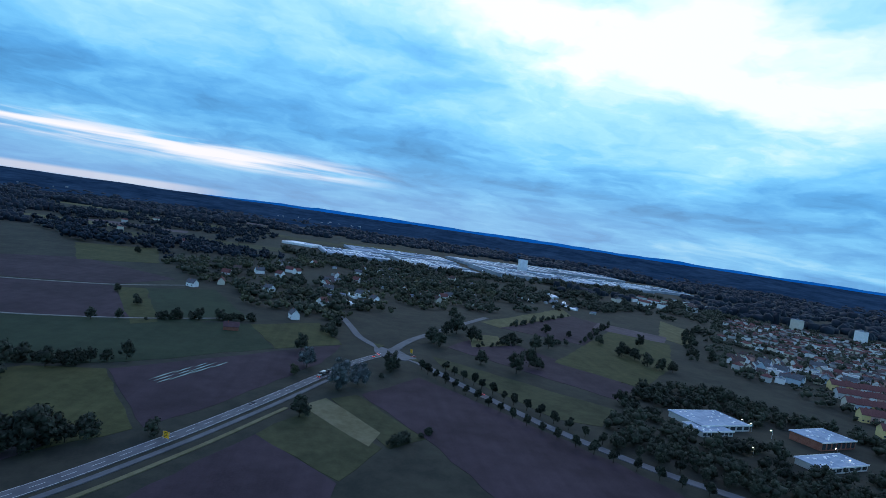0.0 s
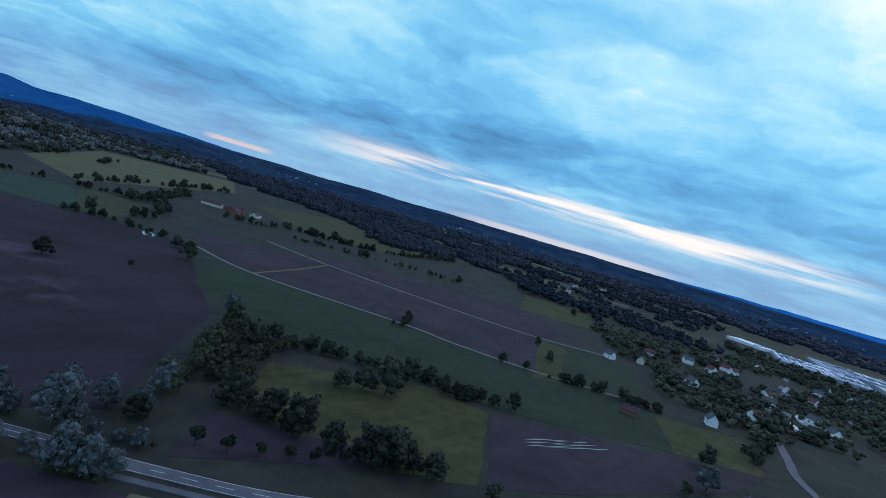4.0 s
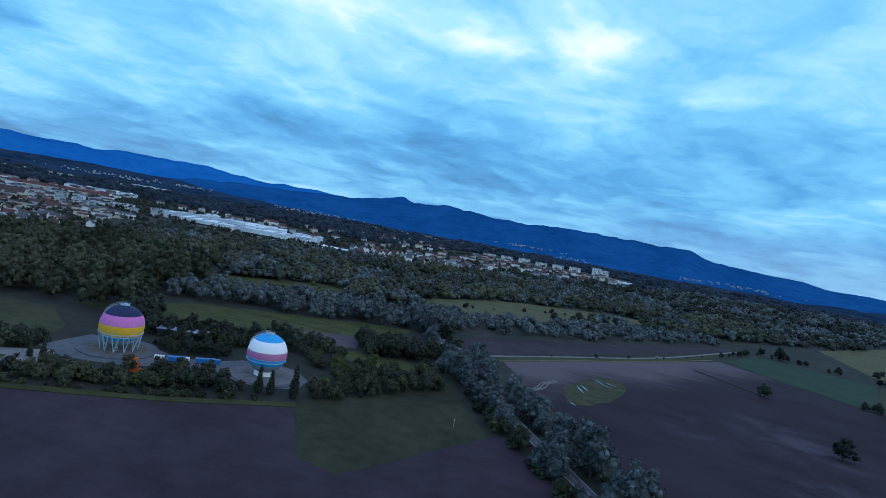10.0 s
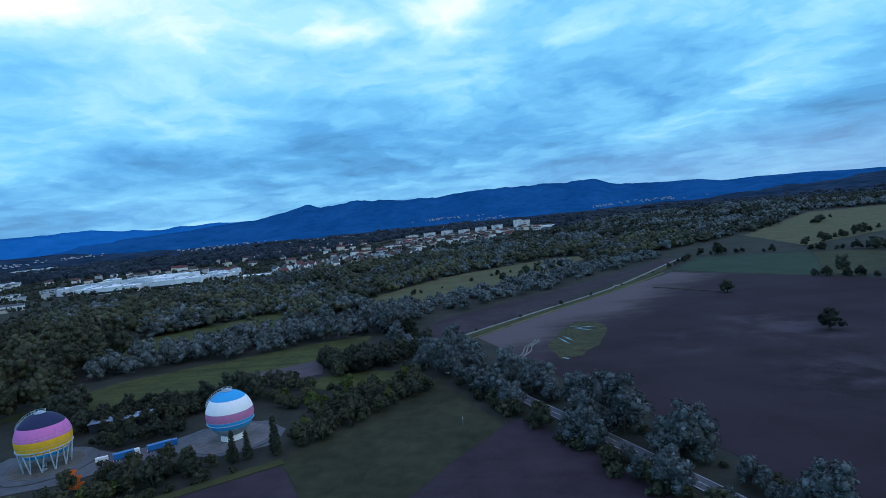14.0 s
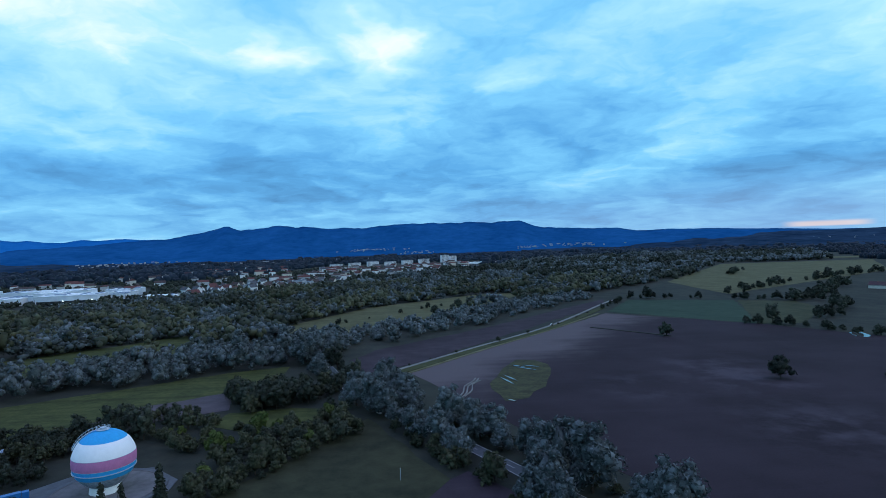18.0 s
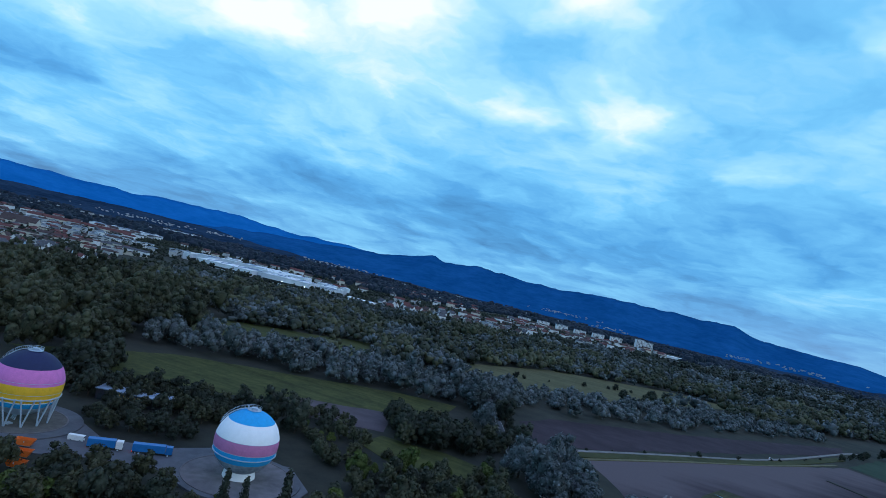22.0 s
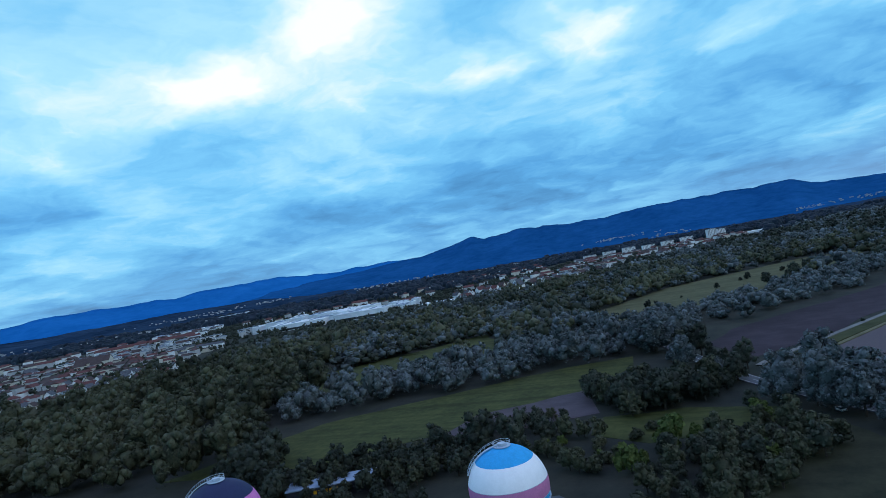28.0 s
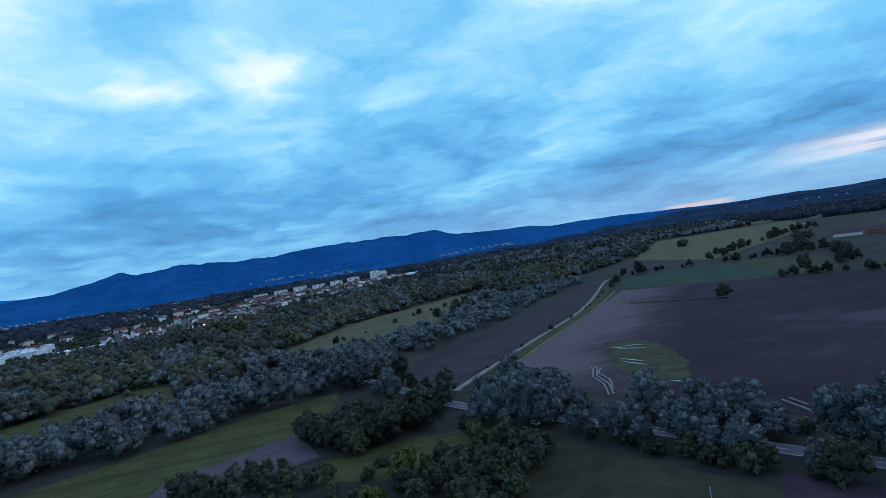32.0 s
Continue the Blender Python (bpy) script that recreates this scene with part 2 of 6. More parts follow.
M_SOIL_WIDE = material("drying_soil", drying, 0.95, 0.3, 0.2, spec=0.08)
M_MEADOW_DRY = mottled("dry_meadow", (0.068, 0.068, 0.030), (0.118, 0.112, 0.056), 0.03, 0.5, rows=(50, 6.0), row_dark=0.7)
M_MOWN = mottled("mown_flowering_grass", (0.032, 0.040, 0.014), (0.076, 0.084, 0.026), 0.06, 0.6, rows=(33, 3.0), row_dark=0.5)
M_GRAVEL = mottled("pale_gravel", (0.13, 0.13, 0.125), (0.23, 0.225, 0.215), 0.1, 2.0)
M_PAINT_WHITE = painted("road_paint", (0.62, 0.62, 0.60))


def mesh_object(name, bm, mats, parent=None, label=""):
    me = bpy.data.meshes.new(name)
    bm.to_mesh(me)
    bm.free()
    for m in mats if isinstance(mats, (list, tuple)) else [mats]:
        me.materials.append(m)
    ob = new(name, me)
    ob.parent = parent
    return tagged(ob, label=label)


def part(name, bm, mat, parent, label=""):
    return mesh_object(name, bm, mat, parent, label)


SLABS = []


def slab(name, corners, mat, z=0.06, label="", wobble=1.5, category="field"):
    """A field or yard: its outline, slightly uneven, as a thin layer on the land."""
    rng = random.Random(label)
    SLABS.append(label)
    z += 0.0022 * len(SLABS)  # no two layers in one plane
    ring = []
    for (x0, y0), (x1, y1) in zip(corners, corners[1:] + corners[:1]):
        n = max(1, int(math.hypot(x1 - x0, y1 - y0) / 14))
        for i in range(n):
            f = i / n
            ring.append((x0 + (x1 - x0) * f + rng.uniform(-wobble, wobble) * (i > 0), y0 + (y1 - y0) * f + rng.uniform(-wobble, wobble) * (i > 0)))
    bm = bmesh.new()
    top = [bm.verts.new((x, y, z)) for x, y in ring]
    low = [bm.verts.new((x, y, -0.3)) for x, y in ring]
    face = bm.faces.new(top)
    face.normal_update()
    if face.normal.z < 0:
        face.normal_flip()
    for i in range(len(ring)):
        j = (i + 1) % len(ring)
        bm.faces.new((top[i], low[i], low[j], top[j]))
    bmesh.ops.triangulate(bm, faces=[f for f in bm.faces if len(f.verts) > 4])
    bmesh.ops.recalc_face_normals(bm, faces=bm.faces[:])
    return tagged(mesh_object(name, bm, mat), label, category, kind="structure")


def smooth_line(points, step=6.0):
    """Catmull-Rom through the plan points."""
    pts = [Vector((*p, 0)) for p in points]
    pts = [pts[0] * 2 - pts[1], *pts, pts[-1] * 2 - pts[-2]]
    out = []
    for p0, p1, p2, p3 in zip(pts, pts[1:], pts[2:], pts[3:]):
        n = max(2, int((p2 - p1).length / step))
        for i in range(n):
            t = i / n
            out.append(0.5 * (2 * p1 + (p2 - p0) * t + (2 * p0 - 5 * p1 + 4 * p2 - p3) * t * t + (3 * p1 - p0 - 3 * p2 + p3) * t ** 3))
    return out + [pts[-2]]


def strip(name, points, width, mat, z, label="", parent=None, category="road", shift=0.0, dash=None):
    line = smooth_line(points)
    SLABS.append(label)
    z += 0.18 + 0.0022 * len(SLABS) if not parent else 0.0
    bm = bmesh.new()
    rows, run = [], 0.0
    for i, p in enumerate(line):
        d = (line[min(i + 1, len(line) - 1)] - line[max(i - 1, 0)]).normalized()
        side = Vector((-d.y, d.x, 0))
        c = p + side * shift
        rows.append([bm.verts.new((*(c + side * s * width / 2).xy, z)) for s in (1, -1)] + [bm.verts.new((*(c + side * s * (width / 2 + 0.05)).xy, -0.3)) for s in (-1, 1)])
    for i, (r, q) in enumerate(zip(rows, rows[1:])):
        if dash and i % 2:
            continue
        bm.faces.new((r[0], r[1], q[1], q[0]))
        if not dash:
            bm.faces.new((r[1], r[2], q[2], q[1]))
            bm.faces.new((r[3], r[0], q[0], q[3]))
    if dash:
        bmesh.ops.delete(bm, geom=[v for v in bm.verts if not v.link_faces], context="VERTS")
    ob = mesh_object(name, bm, mat, parent, label)
    return ob if parent else tagged(ob, label, category, kind="structure")


# the plain, with its edge far out
bm = bmesh.new()
rings = [[bm.verts.new((r * math.cos(k * math.tau / 64), r * math.sin(k * math.tau / 64), -0.02)) for k in range(64)] for r in (600, 1400, 2600, 4300)]
hub = bm.verts.new((0, 0, -0.02))
for k in range(64):
    bm.faces.new((hub, rings[0][k], rings[0][(k + 1) % 64]))
    for p, q in zip(rings, rings[1:]):
        bm.faces.new((p[k], q[k], q[(k + 1) % 64], p[(k + 1) % 64]))
tagged(mesh_object("ground", bm, M_EARTH), "flat dark green river plain of meadows and scrub", "ground", kind="structure")

# fields round the lone trees and along the farm track
slab("field", [(-21, 390), (60, 493), (193, 660), (310, 548), (378, 446), (330, 340), (268, 213), (182, 127), (146, 90), (116, 100), (76, 194), (42, 255), (10, 320)], M_SOIL_WIDE, 0.06, "wide dark ploughed field of bare brown soil")
slab("field", [(31, 352), (43, 390), (57, 420), (70, 416), (77, 400), (68, 355), (50, 315), (36, 310)], M_PATCH, 0.14, "wet yellow-green weed patch in the bare soil", 3)
slab("field", [(-118, 284), (-116, 306), (-84, 312), (-52, 306), (-46, 292), (-70, 280), (-96, 272)], M_MOWN, 0.08, "rough yellow-green grass between groves", 2)
slab("field", [(199, 674), (262, 789), (388, 747), (310, 550)], M_CROP, 0.06, "even blue-green crop field")
slab("field", [(310, 550), (390, 742), (448, 716), (432, 635), (350, 543)], M_GRASS, 0.08, "light green meadow beside the crop")
slab("field", [(-70, 437), (-54, 478), (49, 584), (235, 814), (218, 751), (-10, 429), (-51, 389)], M_SOIL, 0.06, "narrow ploughed strip beside the farm track")
slab("field", [(-190, 600), (-100, 800), (65, 945), (150, 950), (70, 800), (-20, 650), (-105, 570)], M_MEADOW_DRY, 0.06, "dry olive meadow between the woods")
slab("field", [(-395, 462), (-300, 550), (-265, 600), (-215, 510), (-260, 446), (-325, 405)], M_MOWN, 0.06, "green clearing in the wood")
slab("field", [(427, 1069), (786, 1597), (1201, 1585), (935, 1181), (418, 824)], M_MEADOW_DRY, 0.06, "far olive meadow")
slab("field", [(-306, 250), (-270, 326), (-150, 410), (-112, 424), (-110, 400), (-132, 345), (-229, 262)], M_MOWN, 0.06, "mown green strip before the wood")
slab("field", [(-186, 290), (-178, 322), (-130, 352), (-118, 312), (-151, 296)], M_SOIL_DRY, 0.10, "small bare plot of grey soil")
slab("field", [(-406, 137), (-412, 205), (-300, 226), (-259, 199), (-237, 160), (-260, 139), (-303, 109)], M_GRASS, 0.06, "mown meadow beside the gas holder")
slab("field", [(-280, 66), (-224, 90), (-182, 115), (-142, 142), (-110, 167), (-95, 180), (-58, 127), (10, 214), (20, 202), (84, 92), (108, 56), (130, 26), (60, -60), (-150, -80), (-260, 40)], M_SOIL, 0.06, "purple-brown ploughed field below the road")
slab("field", [(-93, 179), (-38, 288), (-3, 218), (3, 207), (-42, 123), (-60, 127)], M_WEEDS, 0.09, "dark green grass corner of the field")
# fields towards the junction
slab("field", [(350, 27), (491, -116), (420, -103), (320, -58), (261, -26)], M_SOIL, 0.06, "dark ploughed field with a puddle")
slab("field", [(252, 125), (339, 72), (350, 28), (258, -22), (215, 15), (204, 82)], M_GRASS_OLIVE, 0.07, "yellow-green meadow between hedges")
slab("field", [(182, 78), (231, 22), (233, 4), (150, 48)], M_SOIL, 0.09, "small dark plot beside the road")
slab("field", [(364, 380), (392, 336), (500, 66), (535, -28), (450, -62), (370, 23), (288, 178), (300, 290)], M_CROP_DARK, 0.06, "long green crop strip")
slab("field", [(571, 420), (656, 147), (502, 68), (451, 194), (396, 338)], M_SOIL, 0.06, "brown ploughed field between paths")
slab("field", [(648, 140), (664, 114), (499, 46), (480, 62)], M_GRASS_OLIVE, 0.08, "narrow dry grass strip")
slab("field", [(664, 114), (714, 48), (553, -22), (499, 45)], M_CROP_DARK, 0.06, "green crop field by the gardens")
slab("field", [(451, 546), (567, 424), (392, 341), (407, 461)], M_SOIL, 0.06, "dark ploughed corner field")
slab("field", [(612, 607), (658, 460), (800, 330), (856, 270), (760, 110), (667, 148), (580, 423)], M_SOIL, 0.07, "brown ploughed field along the path")
slab("field", [(1036, 360), (1100, 245), (898, 176), (832, 265)], M_GRASS_OLIVE, 0.08, "square light green meadow")
slab("field", [(534, -28), (581, -90), (492, -117), (450, -63)], M_GRASS_OLIVE, 0.07, "olive meadow beside the barn")
slab("field", [(176, -36), (265, -80), (217, -124), (150, -110)], M_SOIL, 0.06, "purple ploughed plot below the road")
slab("field", [(265, -80), (313, -104), (261, -146), (219, -125)], M_GRASS, 0.07, "dark green grass plot")
slab("field", [(316, -98), (335, -112), (283, -146), (262, -139)], M_TAN, 0.09, "bare pale plot", 1)
slab("field", [(335, -115), (348, -132), (280, -172), (261, -150)], M_GRASS, 0.07, "narrow green strip")
slab("field", [(350, -135), (408, -180), (350, -226), (298, -264), (242, -300), (180, -330), (150, -250), (210, -200), (280, -172)], M_SOIL, 0.06, "purple ploughed field along the avenue")
slab("field", [(486, -200), (377, -330), (333, -301), (340, -270), (447, -205)], M_GRASS, 0.06, "grey-green meadow beyond the avenue")
slab("field", [(533, -221), (631, -280), (451, -386), (405, -345)], M_SOIL, 0.06, "dark brown field with bushes")
slab("field", [(718, -294), (979, -500), (900, -489), (690, -313)], M_MEADOW_DRY, 0.07, "light olive field strip")
slab("field", [(690, -313), (896, -489), (831, -522), (635, -408)], M_SOIL, 0.06, "brown field strip")
slab("field", [(625, -260), (626, -295), (579, -297), (547, -249)], M_MEADOW_DRY, 0.08, "small olive meadow by the junction")
slab("field", [(853, -517), (787, -601), (729, -565), (785, -481)], M_SOIL_DRY, 0.08, "pale bare strip among the hedges")
slab("field", [(988, -700), (893, -705), (720, -600), (780, -584)], M_MEADOW_DRY, 0.07, "olive strip before the houses")
slab("field", [(520, -330), (640, -410), (800, -520), (720, -570), (560, -480), (452, -392)], M_GRASS_OLIVE, 0.05, "dull green meadow among bushes")
slab("field", [(1392, -1060), (1460, -1120), (1268, -1202), (1230, -1120)], M_MEADOW_DRY, 0.06, "far olive strip beside the houses")
slab("field", [(930, -90), (1010, -60), (1090, -170), (990, -200)], M_SOIL, 0.06, "small brown field behind the gardens")
slab("field", [(1090, -240), (1170, -210), (1240, -330), (1130, -350)], M_GRASS_OLIVE, 0.06, "small olive field behind the gardens")
slab("field", [(867, 1003), (1210, 1045), (1184, 624), (882, 594), (742, 681)], M_GRASS_OLIVE, 0.06, "far pale green meadow")

# roads
ROAD = [(-110, 500), (-82, 416), (-55, 346), (-12, 280), (37, 200), (68, 147), (94, 103), (116, 74), (139, 42), (178, 1), (243, -38), (317, -75), (383, -105), (440, -133), (480, -160)]
strip("road", ROAD, 7.5, M_ASPHALT, 0.14, "grey asphalt country road with white lines")
strip("bike_path", ROAD[7:13], 3.2, M_ASPHALT, 0.12, "narrow asphalt cycle path beside the road", category="path", shift=-8.5)
strip("farm_track", ROAD[8:12], 2.6, M_TAN, 0.12, "worn tan dirt path below the cycle path", category="track", shift=-17.0)
strip("road", [(480, -160), (454, -184), (410, -207), (366, -231), (314, -263), (270, -299), (236, -338), (190, -400)], 8.0, M_ASPHALT, 0.15, "grey asphalt avenue lined with young trees")
strip("road", [(480, -160), (500, -148), (535, -132), (575, -124), (640, -110)], 7.5, M_ASPHALT, 0.16, "grey asphalt side road at the junction")
strip("road", [(480, -160), (515, -172), (552, -188), (600, -215), (660, -250), (760, -310)], 8.0, M_ASPHALT, 0.17, "grey asphalt road beyond the junction")
strip("farm_track", [(-50, 372), (-39, 388), (23, 466), (116, 584), (226, 770), (250, 798)], 3.2, M_GRAVEL, 0.14, "pale concrete farm track", category="track")
strip("farm_track", [(-23, 386), (40, 468), (115, 562), (185, 660)], 2.6, M_TAN, 0.16, "worn tan farm path", category="track")
strip("farm_track", [(389, 440), (393, 339), (459, 194), (472, 141), (504, 66), (560, -20)], 3.0, M_GRAVEL, 0.12, "worn pale field path", category="track")
strip("farm_track", [(558, 536), (571, 420), (623, 243), (662, 151), (720, 84)], 3.2, M_GRAVEL, 0.13, "worn pale field path", category="track")
strip("farm_track", [(393, 339), (480, 376), (571, 420)], 3.0, M_TAN, 0.14, "worn pale field path", category="track")
slab("junction", [(456, -172), (464, -150), (478, -146), (496, -146), (500, -152), (494, -159), (508, -168), (506, -174), (494, -169), (478, -176), (467, -184)], M_ASPHALT, 0.44, "wide asphalt road junction with lanes", 0.3, "road")
slab("traffic_island", [(492, -150), (512, -146), (505, -156)], M_GRASS, 0.56, "small grass traffic island", 0.1, "island")
slab("traffic_island", [(462, -176), (466, -184), (456, -186)], M_GRASS, 0.56, "small grass traffic island", 0.1, "island")


# ---- trees ----
def leafy(name, dark, light, silver=None):
    def build(g, place):
        isle = g.add("ShaderNodeNewGeometry").outputs["Random Per Island"]
        own = g.add("ShaderNodeObjectInfo").outputs["Random"]
        broad, spray = g.noise(place, 0.07, 2.0, 0.5), g.noise(place, 1.3, 3.0, 0.6)
        fac = g.math("ADD", g.math("MULTIPLY", isle, 0.42), g.math("ADD", g.span(broad, 0.3, 0.7, 0.0, 0.45), g.math("MULTIPLY", own, 0.28)))
        fac = g.math("ADD", fac, g.math("MULTIPLY", g.math("SUBTRACT", spray, 0.5), 1.3))
        world_place = g.add("ShaderNodeNewGeometry").outputs["Position"]
        fac = g.math("ADD", fac, g.span(g.noise(world_place, 0.011, 3.0, 0.6), 0.32, 0.68, -0.22, 0.24))
        colour = g.mix(g.math("SUBTRACT", fac, 0.12, clamp=True), (*dark, 1), (*light, 1))
        if silver:
            colour = g.mix(g.math("MULTIPLY", g.span(isle, 0.35, 1.0), 0.5), colour, (*silver, 1))
        return colour, None

    return material(name, build, 0.75, spec=0.2)


M_LEAF = leafy("broad_leaves", (0.015, 0.018, 0.010), (0.098, 0.102, 0.058))
M_LEAF_DARK = leafy("dark_leaves", (0.009, 0.013, 0.009), (0.062, 0.070, 0.048))
M_LEAF_YELLOW = leafy("yellow_green_leaves", (0.035, 0.055, 0.014), (0.120, 0.150, 0.040))
M_WILLOW = leafy("silver_willow_leaves", (0.025, 0.034, 0.034), (0.124, 0.146, 0.146), (0.195, 0.225, 0.240))
# far woods: the blue of distance haze is painted into this leaf colour
M_LEAF_FAR = leafy("haze_blue_far_leaves", (0.003, 0.009, 0.017), (0.014, 0.027, 0.042))
M_BARK = mottled("bark", (0.035, 0.028, 0.022), (0.075, 0.062, 0.050), 0.8, 6.0)


def ico(level):
    bm = bmesh.new()
    bmesh.ops.create_icosphere(bm, subdivisions=level, radius=1.0)
    v = np.array([x.co[:] for x in bm.verts])
    f = np.array([[x.index for x in q.verts] for q in bm.faces])
    bm.free()
    return v, f


ICO1, ICO2 = ico(1), ico(2)


def crown_arrays(rng, lobes, tufts, size, core=ICO1, core_scale=0.75):
    """Leaf clumps over a set of lobes (x, y, z, rx, rz). Returns vertices and triangles."""
    lobes = np.array(lobes, float)
    vs, fs, n = [], [], 0
    for x, y, z, rx, rz in lobes:
        v = core[0] * (1 + rng.uniform(-0.34, 0.30, (len(core[0]), 1))) * [rx, rx, rz] * core_scale + [x, y, z]
        vs.append(v), fs.append(core[1] + n)
        n += len(v)
    area = lobes[:, 3] * (lobes[:, 3] + lobes[:, 4])
    pick = rng.choice(len(lobes), tufts, p=area / area.sum())
    d = rng.normal(size=(tufts, 3))
    d[:, 2] = d[:, 2] * 0.9 + 0.25
    d /= np.linalg.norm(d, axis=1)[:, None]
    r = lobes[pick][:, [3, 3, 4]]
    p = lobes[pick][:, :3] + d * r * rng.choice((0.74, 0.84, 0.92, 1.0, 1.06), (tufts, 1), p=(0.1, 0.2, 0.3, 0.28, 0.12))
    nrm = d + rng.normal(scale=0.5, size=(tufts, 3))
    nrm /= np.linalg.norm(nrm, axis=1)[:, None]
    u = np.cross(nrm, rng.normal(size=(tufts, 3)))
    u /= np.linalg.norm(u, axis=1)[:, None]
    w_ = np.cross(nrm, u)
    s = size * rng.uniform(0.45, 1.25, (tufts, 1)) * rng.choice((0.7, 1.0, 1.15), (tufts, 1))
    q = rng.uniform(0.35, 0.75, (tufts, 1))
    lift_ = rng.uniform(-0.1, 0.45, (tufts, 1))
    quad = np.stack([p - u * s, p - w_ * s * q + nrm * s * lift_, p + u * s - nrm * s * 0.3, p + w_ * s * q + nrm * s * lift_ * 0.6], 1).reshape(-1, 3)
    k = np.arange(tufts)[:, None] * 4 + n
    vs.append(quad)
    fs += [k + [0, 1, 2], k + [0, 2, 3]]
    return np.concatenate(vs), np.concatenate(fs)


def mesh_arrays(name, v, f, mat):
    me = bpy.data.meshes.new(name)
    me.vertices.add(len(v))
    me.vertices.foreach_set("co", np.asarray(v, np.float32).ravel())
    me.loops.add(f.size)
    me.loops.foreach_set("vertex_index", f.astype(np.int32).ravel())
    me.polygons.add(len(f))
    me.polygons.foreach_set("loop_start", np.arange(0, f.size, 3, dtype=np.int32))
    me.update(calc_edges=True)
    me.materials.append(mat)
    return me


def lobes_round(rng, height, spread, bole, n):
    """Lobes of a broad crown: big ones low and wide, small ones towards the top."""
    out = [(0, 0, bole + (height - bole) * 0.45, spread * 0.62, (height - bole) * 0.42)]
    for i in range(n):
        a, f = rng.uniform(0, math.tau), (i + rng.uniform(0, 1)) / n
        r = spread * (0.72 - 0.5 * max(0.0, f - 0.35)) * rng.uniform(0.65, 1.05)
        s = spread * rng.uniform(0.28, 0.44) * (1.05 - 0.35 * f)
        out.append((r * math.cos(a), r * math.sin(a), bole + (height - bole) * (0.16 + 0.72 * f), s, s * rng.uniform(0.8, 1.15)))
    return out


def trunk_mesh(rng, height, radius, spread, limbs=5):
    bm = bmesh.new()

    def limb(a, b, ra, rb, seg=2, sides=5):
        d = (b - a).normalized()
        u = d.orthogonal().normalized()
        v = d.cross(u)
        rows = []
        for i in range(seg + 1):
            f = i / seg
            c = a.lerp(b, f) + Vector((rng.uniform(-1, 1), rng.uniform(-1, 1), 0)) * ra * 0.35 * (0 < i < seg)
            r = ra + (rb - ra) * f
            rows.append([bm.verts.new(c + (u * math.cos(k * math.tau / sides) + v * math.sin(k * math.tau / sides)) * r) for k in range(sides)])
        for p, q in zip(rows, rows[1:]):
            for k in range(sides):
                bm.faces.new((p[k], p[(k + 1) % sides], q[(k + 1) % sides], q[k]))
        bm.faces.new(rows[-1])

    top = Vector((0, 0, height * 0.72))
    limb(Vector((0, 0, -0.3)), top, radius, radius * 0.35, 4)
    for i in range(limbs):
        a = i * math.tau / limbs + rng.uniform(-0.4, 0.4)
        start = top * rng.uniform(0.3, 0.75)
        limb(start, start + Vector((math.cos(a) * spread * 0.6, math.sin(a) * spread * 0.6, height * rng.uniform(0.12, 0.3))), radius * 0.42, radius * 0.12)
    return bm


def tree_kind(name, seed, height, spread, bole, n, tufts, size, mat, label, category="tree", lobes=None):
    rng, rnd = np.random.default_rng(seed), random.Random(seed)
    base = new(name)
    tagged(base, label, category)
    part("trunk", trunk_mesh(rnd, height, 0.045 * height ** 0.75 + 0.05, spread), M_BARK, base)
    v, f = crown_arrays(rng, lobes or lobes_round(rng, height, spread, bole, n), tufts, size)
    crown = new("crown", mesh_arrays("crown", v, f, mat))
    crown.parent = base
    return base


WILLOWS = [tree_kind("willow_tree", 10 + i, h, s, 1.0, 24, 2300, 0.38, M_WILLOW, "silvery grey-green willow tree with a billowing crown") for i, (h, s) in enumerate([(12, 5.2), (10, 4.6), (13.5, 5.4), (9, 4.2)])]
OAKS = [tree_kind("broadleaf_tree", 20 + i, h, s, b, 17, 700, 0.56, M_LEAF_DARK, "dense dark green broadleaf tree") for i, (h, s, b) in enumerate([(12, 6.0, 1.2), (10, 5.0, 1.0), (14, 6.2, 1.6)])]
YARD_TREES = [tree_kind("yard_tree", 90 + i, h, s, b, 13, 580, 0.54, (M_LEAF_DARK, M_LEAF, M_LEAF_DARK)[i], "dark green tree of the yard planting") for i, (h, s, b) in enumerate([(9, 4.4, 0.6), (8, 3.8, 0.5), (10.5, 4.6, 0.8)])]
GREENS = [tree_kind("small_tree", 30 + i, h, s, b, 14, 600, 0.54, M_LEAF, "small mid-green tree with an uneven crown") for i, (h, s, b) in enumerate([(9, 4.4, 0.8), (11, 4.8, 1.0), (7.5, 3.8, 0.6)])]
BUSHES = [tree_kind("bush", 40 + i, h, s, 0.0, 9, 420, 0.40, M_LEAF, "rounded leafy green field bush", "bush") for i, (h, s) in enumerate([(3.6, 2.6), (4.6, 3.0), (2.8, 2.2)])]
DARK_BUSHES = [tree_kind("bush", 50 + i, h, s, 0.0, 9, 420, 0.42, M_LEAF_DARK, "rounded dense dark green bush", "bush") for i, (h, s) in enumerate([(4.2, 2.8), (5.4, 3.2)])]
YELLOWS = [tree_kind("yellow_green_tree", 60 + i, h, s, 0.4, 10, 700, 0.5, M_LEAF_YELLOW, "small yellow-green leafy tree") for i, (h, s) in enumerate([(6.5, 3.4), (5.0, 2.8)])]
AVENUE = [tree_kind("avenue_tree", 70 + i, h, s, 1.8, 9, 600, 0.5, M_LEAF_DARK, "young round-crowned roadside tree") for i, (h, s) in enumerate([(7.0, 2.7), (6.0, 2.3)])]
